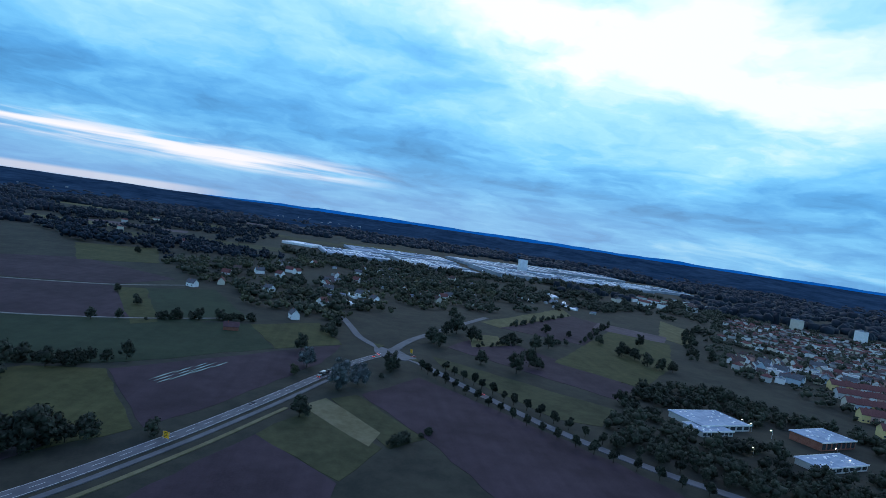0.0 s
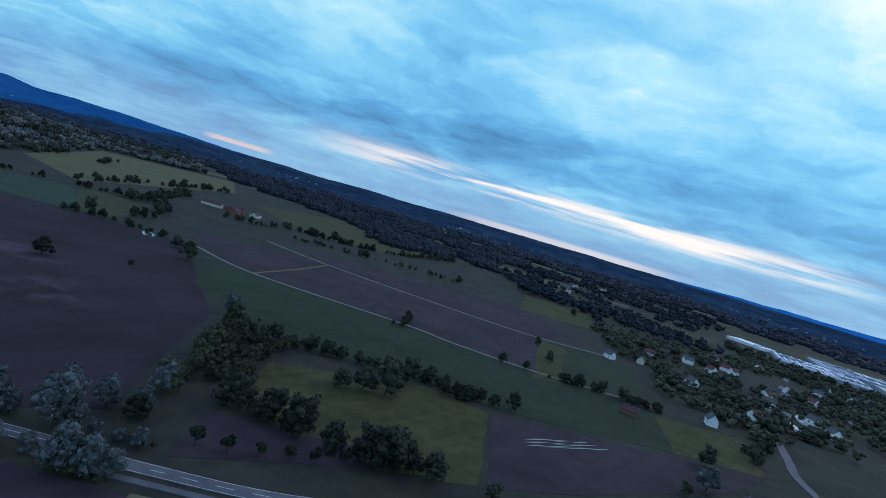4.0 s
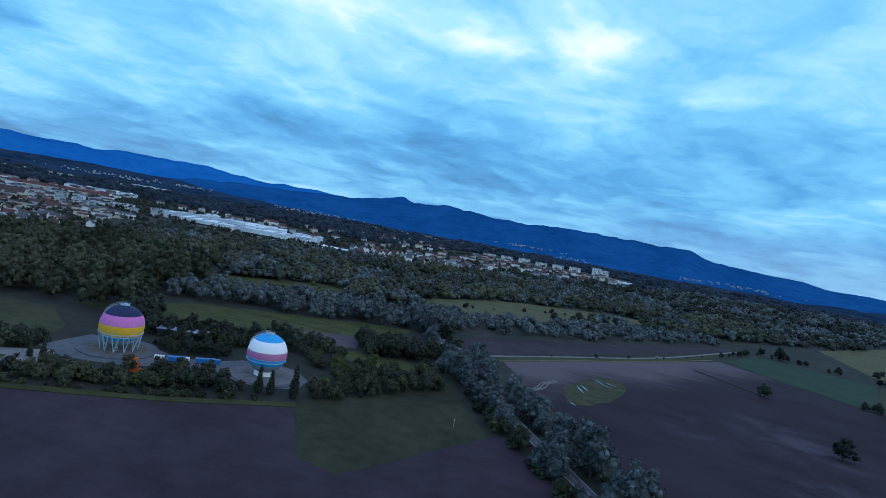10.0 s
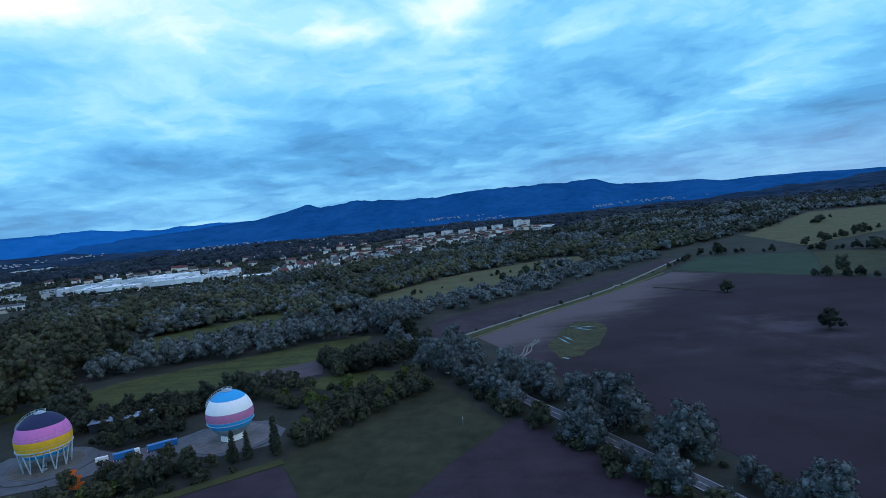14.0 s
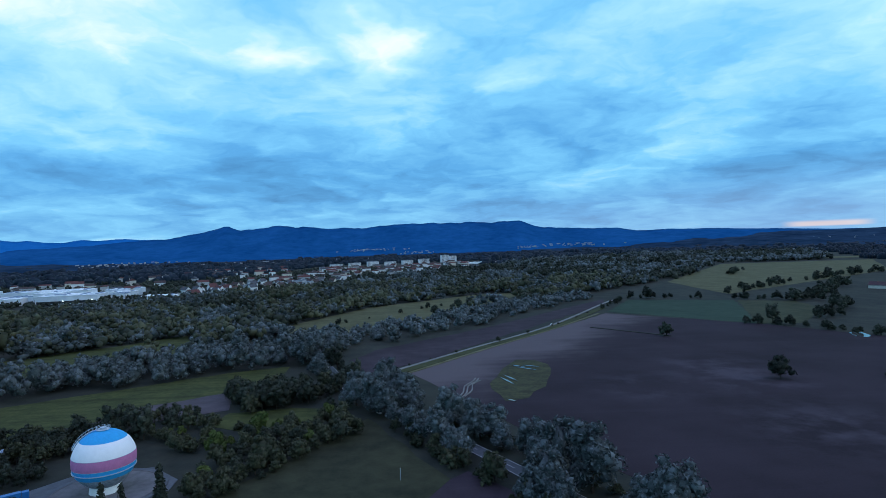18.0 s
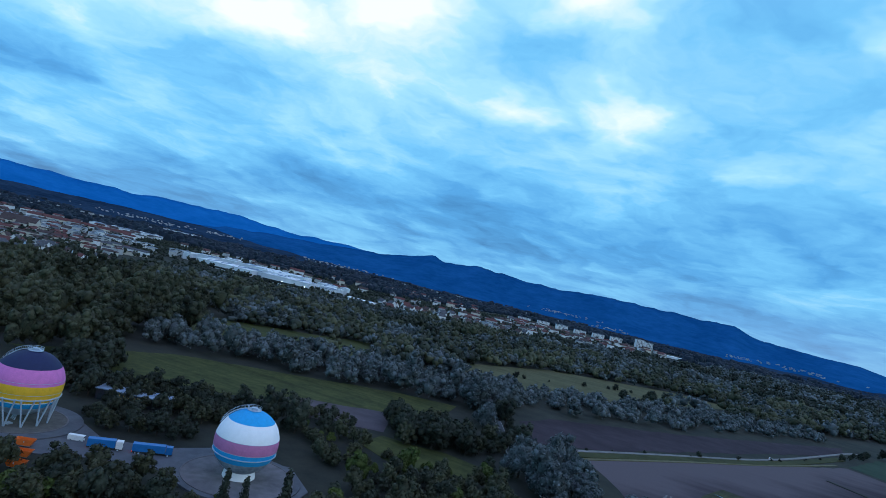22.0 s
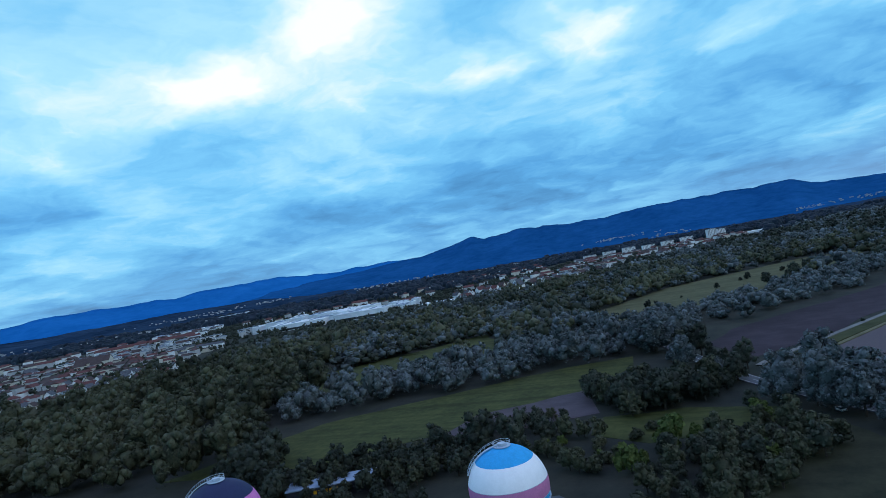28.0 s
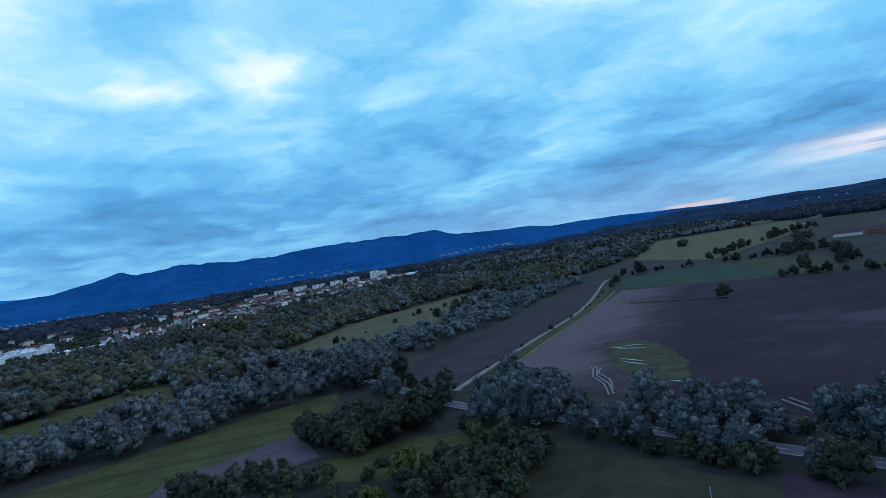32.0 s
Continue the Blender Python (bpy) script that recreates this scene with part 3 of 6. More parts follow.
POPLARS = [tree_kind("columnar_poplar", 80, 13, 1.9, 0.5, 9, 700, 0.5, M_LEAF_DARK, "tall narrow dark columnar poplar", lobes=[(0, 0, 1.2 + i * 1.25, 1.9 - 0.13 * i + 0.3 * (0 < i < 4), 1.3) for i in range(9)] + [(0, 0, 12.2, 0.45, 1.0)])]
for proto in WILLOWS + OAKS + YARD_TREES + GREENS + BUSHES + DARK_BUSHES + YELLOWS + AVENUE + POPLARS:
    proto.location = (0, 0, -400)  # kept as patterns; removed at the end

PLANTED = random.Random(5)


def plant(kinds, x, y, size=1.0, group="", label=""):
    ob = copy_thing(PLANTED.choice(kinds), pose(x, y, 0, 0, 0, PLANTED.uniform(0, 360)))
    s = size * PLANTED.uniform(0.9, 1.1)
    ob.scale = (s * PLANTED.uniform(0.92, 1.1), s * PLANTED.uniform(0.92, 1.1), s)
    return tagged(ob, label, group=group)


def row(kinds, points, gap, size=1.0, jitter=1.0, group="", keep=1.0, side=0.0):
    """Plants along a line of the plan, in uneven steps and sizes."""
    line = smooth_line(points, 2.0)
    run, want = 0.0, gap * 0.5
    even = kinds is AVENUE
    for p, q in zip(line, line[1:]):
        run += (q - p).length
        if run >= want:
            run, want = 0.0, gap * (1 if even else PLANTED.choice((0.3, 0.4, 0.6, 0.9, 1.3, 1.9)))
            d = (q - p).normalized()
            if PLANTED.random() < keep:
                plant(kinds, p.x - d.y * side + PLANTED.uniform(-jitter, jitter), p.y + d.x * side + PLANTED.uniform(-jitter, jitter), size * (PLANTED.uniform(0.92, 1.1) if even else PLANTED.choice((0.5, 0.72, 0.9, 1.05, 1.25, 1.4))), group)


def grove(kinds, outline, gap, size, group, keep=0.9):
    """Plants scattered over a piece of the plan."""
    xs, ys = [p[0] for p in outline], [p[1] for p in outline]
    for i in range(int((max(xs) - min(xs)) / gap) + 1):
        for j in range(int((max(ys) - min(ys)) / gap) + 1):
            x, y = min(xs) + (i + 0.5 * (j % 2)) * gap + PLANTED.uniform(-0.35, 0.35) * gap, min(ys) + j * gap + PLANTED.uniform(-0.35, 0.35) * gap
            if PLANTED.random() < keep and inside(x, y, outline):
                plant(kinds, x, y, size * PLANTED.choice((0.65, 0.85, 1.0, 1.15)), group)


def inside(x, y, poly):
    hit = False
    for (x0, y0), (x1, y1) in zip(poly, poly[1:] + poly[:1]):
        if (y0 > y) != (y1 > y) and x < (x1 - x0) * (y - y0) / (y1 - y0) + x0:
            hit = not hit
    return hit


def stand_arrays(rng, gap, height):
    """A far stand of several ragged crowns, as low many-sided domes."""
    vs, fs, n = [], [], 0
    for _ in range(11):
        a, d = rng.uniform(0, math.tau), gap * 0.6 * math.sqrt(rng.uniform(0, 1))
        r, h = max(5.0, gap * rng.uniform(0.09, 0.21)), height * rng.uniform(0.5, 1.2)
        k = np.arange(6) * math.tau / 6 + a
        rows = [np.stack([np.cos(k + c) * r * f, np.sin(k + c) * r * f, np.full(6, h * z)], 1) * rng.uniform(0.8, 1.2, (6, 1)) for c, f, z in ((0.0, 0.9, 0.0), (0.5, 1.0, 0.48), (1.0, 0.72, 0.84))]
        top = np.array([[rng.uniform(-0.25, 0.25) * r, rng.uniform(-0.25, 0.25) * r, h]])
        vs.append(np.concatenate([*rows, top]) + [d * math.cos(a * 3.1), d * math.sin(a * 3.1), 0])
        i, j = np.arange(6), (np.arange(6) + 1) % 6
        belts = [np.concatenate([np.stack([i + b, j + b, i + b + 6], 1), np.stack([j + b, j + b + 6, i + b + 6], 1)]) for b in (0, 6)]
        fs.append(np.concatenate([*belts, np.stack([i + 12, j + 12, np.full(6, 18)], 1)]) + n)
        n += 19
    return np.concatenate(vs), np.concatenate(fs)


def wood(name, outline, gap, height, mat, label, seed, holes=(), keep=0.93, clumps=150, lobes=7, size=0.95, patchy=0.0, stand=75.0):
    """Many trees as one thing that nobody could count."""
    rng = np.random.default_rng(seed)
    kinds = []
    reach = min(gap * 0.66, height * 0.74)
    many = max(1, min(5, math.ceil((gap * 0.66 / reach) ** 2 * 0.9)))
    for _ in range(9):
        if gap >= 40:
            kinds.append(stand_arrays(rng, gap, height))
            continue
        group = []
        for k in range(many):
            h, a, off = height * rng.uniform(0.7, 1.2), rng.uniform(0, math.tau), (gap * 0.72 - reach) * rng.uniform(0.6, 1.0) * (many > 1)
            x, y = off * math.cos(a + k * math.tau / many), off * math.sin(a + k * math.tau / many)
            group += [(x + p, y + q, z, r, u) for p, q, z, r, u in lobes_round(rng, h, reach * rng.uniform(0.85, 1.15), h * 0.1, max(3, lobes // many))]
        kinds.append(crown_arrays(rng, group, clumps, size, ICO1, 0.76))
    xs, ys = [p[0] for p in outline], [p[1] for p in outline]
    vs, fs, n = [], [], 0
    for i in range(int((max(xs) - min(xs)) / gap) + 1):
        for j in range(int((max(ys) - min(ys)) / gap) + 1):
            x = min(xs) + (i + 0.5 * (j % 2)) * gap + rng.uniform(-0.35, 0.35) * gap
            y = min(ys) + j * gap + rng.uniform(-0.35, 0.35) * gap
            thick = noise.noise(Vector((x / stand, y / stand, seed * 3.7)))
            if rng.random() > keep + patchy * thick or not inside(x, y, outline) or any(inside(x, y, h) for h in holes):
                continue
            v, f = kinds[rng.integers(len(kinds))]
            a, s = rng.uniform(0, math.tau), rng.uniform(0.68, 1.2) * (1 + 0.4 * thick * (patchy > 0))
            c, d = math.cos(a) * s, math.sin(a) * s
            vs.append(np.stack([v[:, 0] * c - v[:, 1] * d + x, v[:, 0] * d + v[:, 1] * c + y, v[:, 2] * s * rng.uniform(0.85, 1.15) - 0.3], 1))
            fs.append(f + n)
            n += len(v)
    ob = new(name, mesh_arrays(name, np.concatenate(vs), np.concatenate(fs), mat))
    return tagged(ob, label, "woods", kind="stuff")


def hedge(label, points, gap, size, jitter, seed, side=0.0):
    """A far hedge of many trees as one thing."""
    rng = np.random.default_rng(seed)
    kinds = [crown_arrays(rng, lobes_round(rng, h, h * 0.48, h * 0.05, 7), 130, 1.2, ICO1, 0.84) for h in (9.0, 11.0, 13.0, 7.0)]
    line, vs, fs, n, run = smooth_line(points, 2.0), [], [], 0, 0.0
    for p, q in zip(line, line[1:]):
        run += (q - p).length
        if run < gap:
            continue
        thick = noise.noise(Vector((p.x / 26, p.y / 26, seed)))
        run = rng.uniform(-0.2, 0.6) * gap
        if thick < -0.28:
            continue
        v, f = kinds[rng.integers(4)]
        a, s = rng.uniform(0, math.tau), size * rng.uniform(0.55, 1.15) * (1.0 + 0.7 * thick)
        c, d = math.cos(a) * s, math.sin(a) * s
        vs.append(np.stack([v[:, 0] * c - v[:, 1] * d + p.x + rng.uniform(-jitter, jitter), v[:, 0] * d + v[:, 1] * c + p.y + rng.uniform(-jitter, jitter), v[:, 2] * s - 0.2], 1))
        fs.append(f + n)
        n += len(v)
    return tagged(new("hedge", mesh_arrays("hedge", np.concatenate(vs), np.concatenate(fs), M_LEAF_DARK)), label, "hedge", kind="stuff")

CLEARINGS = [[(-190, 600), (-100, 800), (65, 945), (150, 950), (70, 800), (-20, 650), (-105, 570)], [(-395, 462), (-300, 550), (-265, 600), (-215, 510), (-260, 446), (-325, 405)], [(-70, 437), (-54, 478), (49, 584), (235, 814), (218, 751), (-10, 429), (-51, 389)]]
TOWNS = [[(-575, 225), (-650, 420), (-690, 640), (-600, 960), (-440, 1060), (-330, 1090), (-210, 1380), (150, 1900), (180, 2480), (-400, 2500), (-700, 1600), (-1400, 1500), (-1950, 1050), (-1500, 450), (-1000, 160), (-700, 100)], [(380, -560), (330, -700), (420, -1000), (1000, -1420), (1300, -1000), (860, -690), (560, -560)], [(1480, 100), (1400, -300), (1500, -700), (1560, -1080), (2100, -1350), (2500, -700), (2300, 130)]]
FAR_FIELDS = []
rng_p = random.Random(23)
for zone_x, zone_y, count in (((1050, 2300), (60, 760), 9), ((1250, 2300), (820, 1650), 9), ((1350, 2500), (-420, 120), 5), ((300, 1300), (1700, 2500), 8), ((-2600, -900), (1700, 3000), 8), ((2500, 3300), (-300, 1400), 7)):
    for _ in range(count):
        x, y = rng_p.uniform(*zone_x), rng_p.uniform(*zone_y)
        a, l, wd = math.atan2(y, x) + math.pi / 2 + rng_p.uniform(-0.5, 0.5), rng_p.uniform(60, 170), rng_p.uniform(35, 80)
        c, d = math.cos(a), math.sin(a)
        FAR_FIELDS.append([(x + p * l * c - q * wd * d, y + p * l * d + q * wd * c) for p, q in ((-1, -1), (0.9, -0.8), (1, 0.9), (-0.8, 1))])
for k, outline in enumerate(FAR_FIELDS):
    slab("field", outline, (M_GRASS_OLIVE, M_MEADOW_DRY, M_GRASS, M_SOIL_DRY)[k % 4], 0.06, ("far olive meadow between woods", "far dry meadow between woods", "far green meadow between woods", "far bare field between woods")[k % 4])
MIXED = [(-300, 405), (-180, 475), (-170, 565), (-110, 595), (70, 765), (190, 865), (420, 1080), (330, 1200), (-40, 1250), (-330, 1080), (-560, 950), (-640, 700), (-560, 565), (-400, 525)]
# tall dark wood behind the meadow, willow wood beside the mown strip, mixed wood up to the town
wood("broadleaf_wood", [(-440, 214), (-418, 196), (-330, 236), (-272, 250), (-279, 282), (-314, 324), (-312, 420), (-400, 520), (-560, 560), (-620, 420), (-560, 290)], 16.0, 25, M_LEAF, "tall dense green broadleaf wood", 1, CLEARINGS, clumps=560, lobes=15, size=0.95)
wood("willow_wood", [(-312, 334), (-292, 334), (-145, 406), (-104, 426), (-78, 454), (-90, 520), (-180, 470), (-240, 430), (-300, 400)], 13.5, 19, M_WILLOW, "silvery willow wood along the mown strip", 2, CLEARINGS, clumps=480, lobes=10, size=0.95)
wood("willow_wood", [(-90, 470), (-60, 494), (42, 604), (224, 828), (190, 860), (70, 760), (-30, 660), (-110, 590), (-170, 560)], 13.0, 10.5, M_WILLOW, "silvery willow wood behind the ploughed strip", 3, CLEARINGS, keep=0.7, clumps=260, lobes=9)
wood("mixed_wood", MIXED, 18.5, 14, M_WILLOW, "grey-green mixed willow wood", 4, CLEARINGS, keep=0.62, clumps=90, lobes=6, size=1.5, patchy=1.3)
wood("mixed_wood", MIXED, 21.5, 15, M_LEAF, "green mixed broadleaf wood", 5, CLEARINGS, keep=0.55, clumps=80, lobes=6, size=1.35, patchy=1.3)
wood("mixed_wood", MIXED, 27.0, 14, M_LEAF_DARK, "dark mixed broadleaf wood", 55, CLEARINGS, keep=0.55, patchy=1.2, clumps=80, lobes=6, size=1.35)
BEHIND = [(330, 1200), (420, 1090), (520, 1190), (790, 1630), (1150, 1660), (1500, 2300), (900, 2600), (300, 2200), (200, 1900), (-180, 1380), (-300, 1120), (-40, 1260)]
wood("mixed_wood", BEHIND, 26.0, 17, M_LEAF_DARK, "far dark mixed wood", 6, TOWNS + FAR_FIELDS, keep=0.62, clumps=24, lobes=6, size=2.0, patchy=1.2, stand=130.0)
wood("mixed_wood", BEHIND, 27.0, 15, M_WILLOW, "far grey-green mixed wood", 66, TOWNS + FAR_FIELDS, keep=0.36, clumps=24, lobes=6, size=2.0, patchy=1.2, stand=110.0)

# willows along both sides of the road
LANE = [(-62, 366), (-40, 322), (-12, 280), (37, 200), (68, 147), (94, 103), (116, 74), (140, 45)]
row(WILLOWS, LANE[1:5], 7.5, 1.38, 2.5, "willows along the road", 0.92, 9.5)
row(WILLOWS, LANE[1:4], 8.5, 1.34, 2.5, "willows along the road", 0.9, -10.5)
row(WILLOWS, LANE[4:], 8.5, 1.2, 2.5, "willows along the road", 0.9, 10.0)
row(WILLOWS, LANE[3:], 8.5, 1.12, 2.5, "willows along the road", 0.85, -10.5)
row(GREENS, LANE[2:-1], 13.0, 0.95, 2.5, "small trees under the willows", 0.8, -15.0)
row(BUSHES, LANE[2:], 9.0, 1.2, 2.5, "bushes along the road", 0.8, 15.0)
row(BUSHES, LANE[2:], 9.0, 1.2, 2.5, "bushes along the road", 0.7, -16.0)
row(WILLOWS, [(-58, 356), (-76, 392), (-94, 440), (-112, 492)], 8.0, 1.2, 2.0, "willows at the lane's end", 0.95, 9.0)
row(OAKS, [(-62, 362), (-80, 400), (-100, 450)], 8.0, 1.1, 2.0, "dark trees at the lane's end", 0.95, -9.0)
# lone trees of the wide field
plant(OAKS[:1], 206, 337, 1.25, label="lone dark round tree in the ploughed field")
plant(OAKS[1:2], 200, 497, 1.2, label="small lone tree at the end of a field ditch")
plant(DARK_BUSHES, 268, 330, 1.0, label="small dark bush in the ploughed field")
# hedges and trees between the fields
plant(OAKS, 338, 368, 1.6, label="broad dark tree at the field's corner"), plant(WILLOWS, 284, 212, 1.75, label="broad grey willow at the field's corner"), plant(OAKS, 356, 420, 1.3)
row(GREENS, [(268, 186), (240, 158), (205, 122), (165, 92)], 9.0, 1.25, 3.0, "hedge at the field corner")
row(GREENS, [(296, 150), (255, 136), (215, 100)], 9.0, 1.1, 3.0, "hedge at the field corner")
row(GREENS, [(252, 160), (225, 130), (190, 98)], 9.0, 1.2, 3.0, "hedge at the field corner")
plant(WILLOWS, 158, 86, 1.2), plant(WILLOWS, 146, 92, 1.1), plant(WILLOWS, 172, 98, 1.2)
row(OAKS, [(278, 164), (310, 122), (345, 80), (365, 45)], 7.5, 0.8, 2.5, "hedge between the meadows")
plant(OAKS[2:], 328, 80, 1.35, label="tall dark broad tree in the hedge")
plant(OAKS[2:], 293, 68, 1.5, label="tall dark round tree beside the meadow"), plant(OAKS, 284, 78, 1.2), plant(OAKS, 272, 84, 1.1), plant(OAKS, 152, 80, 1.0), plant(OAKS, 251, -33, 0.85)
row(OAKS, [(194, 88), (205, 54), (219, 16), (240, -10)], 6.0, 1.3, 2.5, "dark hedge beside the meadow")
row(AVENUE, [(160, 54), (190, 29), (238, 1)], 11.0, 1.2, 1.0, "young trees beside the road")
row(OAKS, [(338, 62), (350, 50), (364, 38), (376, 24)], 6.0, 0.75, 2.5, "bushes at the field edge")
row(OAKS, [(436, 190), (452, 188), (468, 196), (480, 206)], 9.0, 0.7, 4.0, "bushes on the field path", 0.9)
row(DARK_BUSHES, [(500, 62), (520, 34), (540, -2), (546, -30)], 9.0, 1.5, 2.0, "bushes beside the barn")
plant(OAKS, 480, 94, 0.8), plant(OAKS, 492, 76, 0.7), plant(OAKS, 622, 128, 0.9), plant(OAKS, 562, 86, 0.9), plant(OAKS, 585, 96, 0.8), plant(OAKS, 985, 240, 1.3)
row(OAKS, [(322, 552), (340, 548)], 13.0, 1.1, 3.0, "trees at the crop's edge")
row(DARK_BUSHES, [(296, 556), (318, 545), (350, 500), (376, 452)], 13.0, 1.6, 3.0, "bushes at the field edge", 0.8)
hedge("dark hedge of broad trees by the farm", [(372, 560), (410, 585), (440, 620), (470, 660)], 7.5, 1.2, 5.0, 101)
hedge("tall dark hedge behind the crop field", [(268, 806), (330, 798), (400, 762), (450, 735), (500, 700)], 7.5, 1.35, 6.0, 102)
row(OAKS, [(200, 690), (225, 740), (262, 800)], 20.0, 0.7, 3.0, "bushes at the track's end")
row(DARK_BUSHES, [(-30, 402), (30, 476), (116, 578), (190, 692)], 26.0, 0.6, 0.8, "small bushes on the grass verge")
hedge("dark trees standing round the farm", [(448, 720), (520, 780), (590, 850), (660, 930)], 7.5, 1.2, 8.0, 103)
hedge("dark trees standing round the farm", [(590, 700), (660, 680), (740, 690), (780, 660)], 7.5, 1.0, 8.0, 104)
hedge("dark hedge along the far meadow", [(640, 600), (720, 540), (800, 470), (860, 400)], 10.3, 0.9, 8.0, 105)
hedge("dark hedge along the far meadow", [(740, 690), (800, 620), (880, 590), (980, 600), (1180, 630)], 8.5, 1.2, 8.0, 106)
hedge("long dark hedge beside the olive meadow", [(420, 830), (560, 950), (700, 1040), (900, 1160)], 9.7, 1.2, 10.0, 107)
hedge("dark row of trees in the olive meadow", [(600, 1180), (650, 1260), (700, 1330)], 9.1, 1.2, 8.0, 108)
# woods in the east: gardens, hedged fields, and the plain behind them
wood("garden_wood", [(585, -95), (640, -118), (760, -200), (800, -290), (1000, -380), (1250, -420), (1330, -250), (1250, 0), (1000, 150), (900, 165), (780, 95), (725, 35), (640, -20)], 20.0, 13, M_LEAF_DARK, "trees of the allotment gardens", 7, [[(900, 30), (1180, -60), (1150, -160), (880, -60)], [(690, -170), (780, -230), (880, -170), (780, -90)]], keep=0.6, clumps=100, lobes=6, size=1.25, patchy=1.1)
wood("garden_wood", [(585, -95), (640, -118), (760, -200), (800, -290), (1000, -380), (1250, -420), (1330, -250), (1250, 0), (1000, 150), (900, 165), (780, 95), (725, 35), (640, -20)], 33.0, 10, M_LEAF, "green trees of the allotment gardens", 77, [[(900, 30), (1180, -60), (1150, -160), (880, -60)]], keep=0.6, clumps=100, lobes=6, size=1.25)
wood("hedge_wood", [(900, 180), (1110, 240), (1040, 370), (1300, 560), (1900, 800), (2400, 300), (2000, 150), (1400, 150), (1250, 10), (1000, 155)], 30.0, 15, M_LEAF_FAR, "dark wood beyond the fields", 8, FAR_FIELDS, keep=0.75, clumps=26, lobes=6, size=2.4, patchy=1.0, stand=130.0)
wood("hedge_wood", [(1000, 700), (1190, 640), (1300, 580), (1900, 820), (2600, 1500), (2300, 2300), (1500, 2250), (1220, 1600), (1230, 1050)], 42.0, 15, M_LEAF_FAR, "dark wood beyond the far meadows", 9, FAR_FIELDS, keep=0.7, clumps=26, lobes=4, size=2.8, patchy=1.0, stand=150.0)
hedge("dark hedge along the light strip", [(700, -330), (790, -400), (890, -482)], 9.0, 0.7, 4.0, 110)
hedge("dark hedge between the brown fields", [(640, -404), (735, -466), (835, -524)], 8.0, 0.8, 4.0, 111)
hedge("dark bushes across the meadow", [(548, -250), (590, -320), (640, -404)], 9.0, 0.6, 5.0, 112)
hedge("dark trees in front of the houses", [(620, -540), (700, -590), (800, -640), (900, -720)], 7.0, 0.9, 10.0, 113)
hedge("dense low hedge between the meadows", [(285, 176), (310, 126), (343, 84), (362, 50)], 4.5, 0.62, 4.0, 114)
hedge("dense scrub at the field corner", [(300, 200), (276, 172), (240, 140), (206, 106)], 4.5, 0.7, 6.0, 115)
NEAR_STRIPS = [[(988, -700), (893, -705), (720, -600), (780, -584)], [(1090, -240), (1170, -210), (1240, -330), (1130, -350)]]
wood("hedge_wood", [(775, -262), (1000, -385), (1250, -430), (1350, -450), (1480, -1050), (1320, -1000), (1200, -985), (860, -715), (1000, -640), (990, -520), (905, -452)], 24.0, 11, M_LEAF_DARK, "dark hedges and scrub before the factory", 18, NEAR_STRIPS, keep=0.5, clumps=46, lobes=6, size=1.5, patchy=1.2)
wood("hedge_wood", [(1250, -20), (1460, 80), (1490, -200), (1480, -450), (1560, -700), (1640, -990), (1500, -1010), (1400, -700), (1340, -420), (1330, -200)], 25.0, 14, M_LEAF_DARK, "dark belt of trees in front of the factory", 19, keep=0.8, clumps=36, lobes=6, size=1.7, patchy=0.6)
wood("school_wood", [(400, -345), (455, -390), (470, -470), (420, -500), (330, -560), (260, -520), (215, -480), (228, -365), (300, -290)], 11.5, 10, M_LEAF_DARK, "dense dark trees round the school", 11, [[(315, -365), (395, -360), (395, -440), (325, -440)], [(275, -415), (330, -415), (375, -450), (372, -520), (275, -500)]], keep=0.8, clumps=200)
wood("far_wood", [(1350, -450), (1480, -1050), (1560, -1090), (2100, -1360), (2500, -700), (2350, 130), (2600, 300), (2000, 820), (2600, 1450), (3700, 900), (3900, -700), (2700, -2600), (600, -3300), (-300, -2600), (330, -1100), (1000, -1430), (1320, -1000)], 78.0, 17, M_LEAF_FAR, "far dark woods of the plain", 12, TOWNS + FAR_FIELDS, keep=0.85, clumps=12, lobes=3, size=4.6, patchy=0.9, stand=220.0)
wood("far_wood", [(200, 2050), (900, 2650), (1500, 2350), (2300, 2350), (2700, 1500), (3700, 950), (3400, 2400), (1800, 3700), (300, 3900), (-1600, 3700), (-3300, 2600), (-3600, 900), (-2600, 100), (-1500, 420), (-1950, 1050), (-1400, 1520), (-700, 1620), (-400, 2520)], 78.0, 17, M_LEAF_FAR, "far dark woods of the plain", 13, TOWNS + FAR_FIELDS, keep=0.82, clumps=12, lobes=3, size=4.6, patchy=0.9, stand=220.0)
wood("town_trees", [(-430, 190), (-575, 275), (-650, 420), (-690, 640), (-600, 960), (-440, 1060), (-330, 1090), (-210, 1380), (150, 1900), (-400, 2200), (-700, 1600), (-1400, 1500), (-1500, 450), (-1000, 160), (-700, 100)], 34.0, 10, M_LEAF_DARK, "dark garden trees between the town houses", 14, keep=0.6, clumps=26, lobes=5, size=1.9)
wood("town_trees", TOWNS[1], 30.0, 9, M_LEAF_DARK, "dark garden trees between the town houses", 15, keep=0.62, clumps=34, lobes=5, size=1.7)
row(AVENUE, [(440, -204), (405, -222), (366, -243), (314, -275), (270, -311), (236, -350)], 11.0, 1.35, 0.6, "young trees along the avenue")
row(AVENUE, [(436, -182), (400, -199), (360, -220), (308, -251), (262, -289), (228, -327)], 12.0, 1.2, 0.6, "young trees along the avenue")
plant(OAKS, 296, -99, 1.2, label="lone dark tree beside the cycle path")
row(WILLOWS, [(350, -116), (366, -126), (384, -138)], 10.0, 1.15, 2.0, "trees in the junction corner")
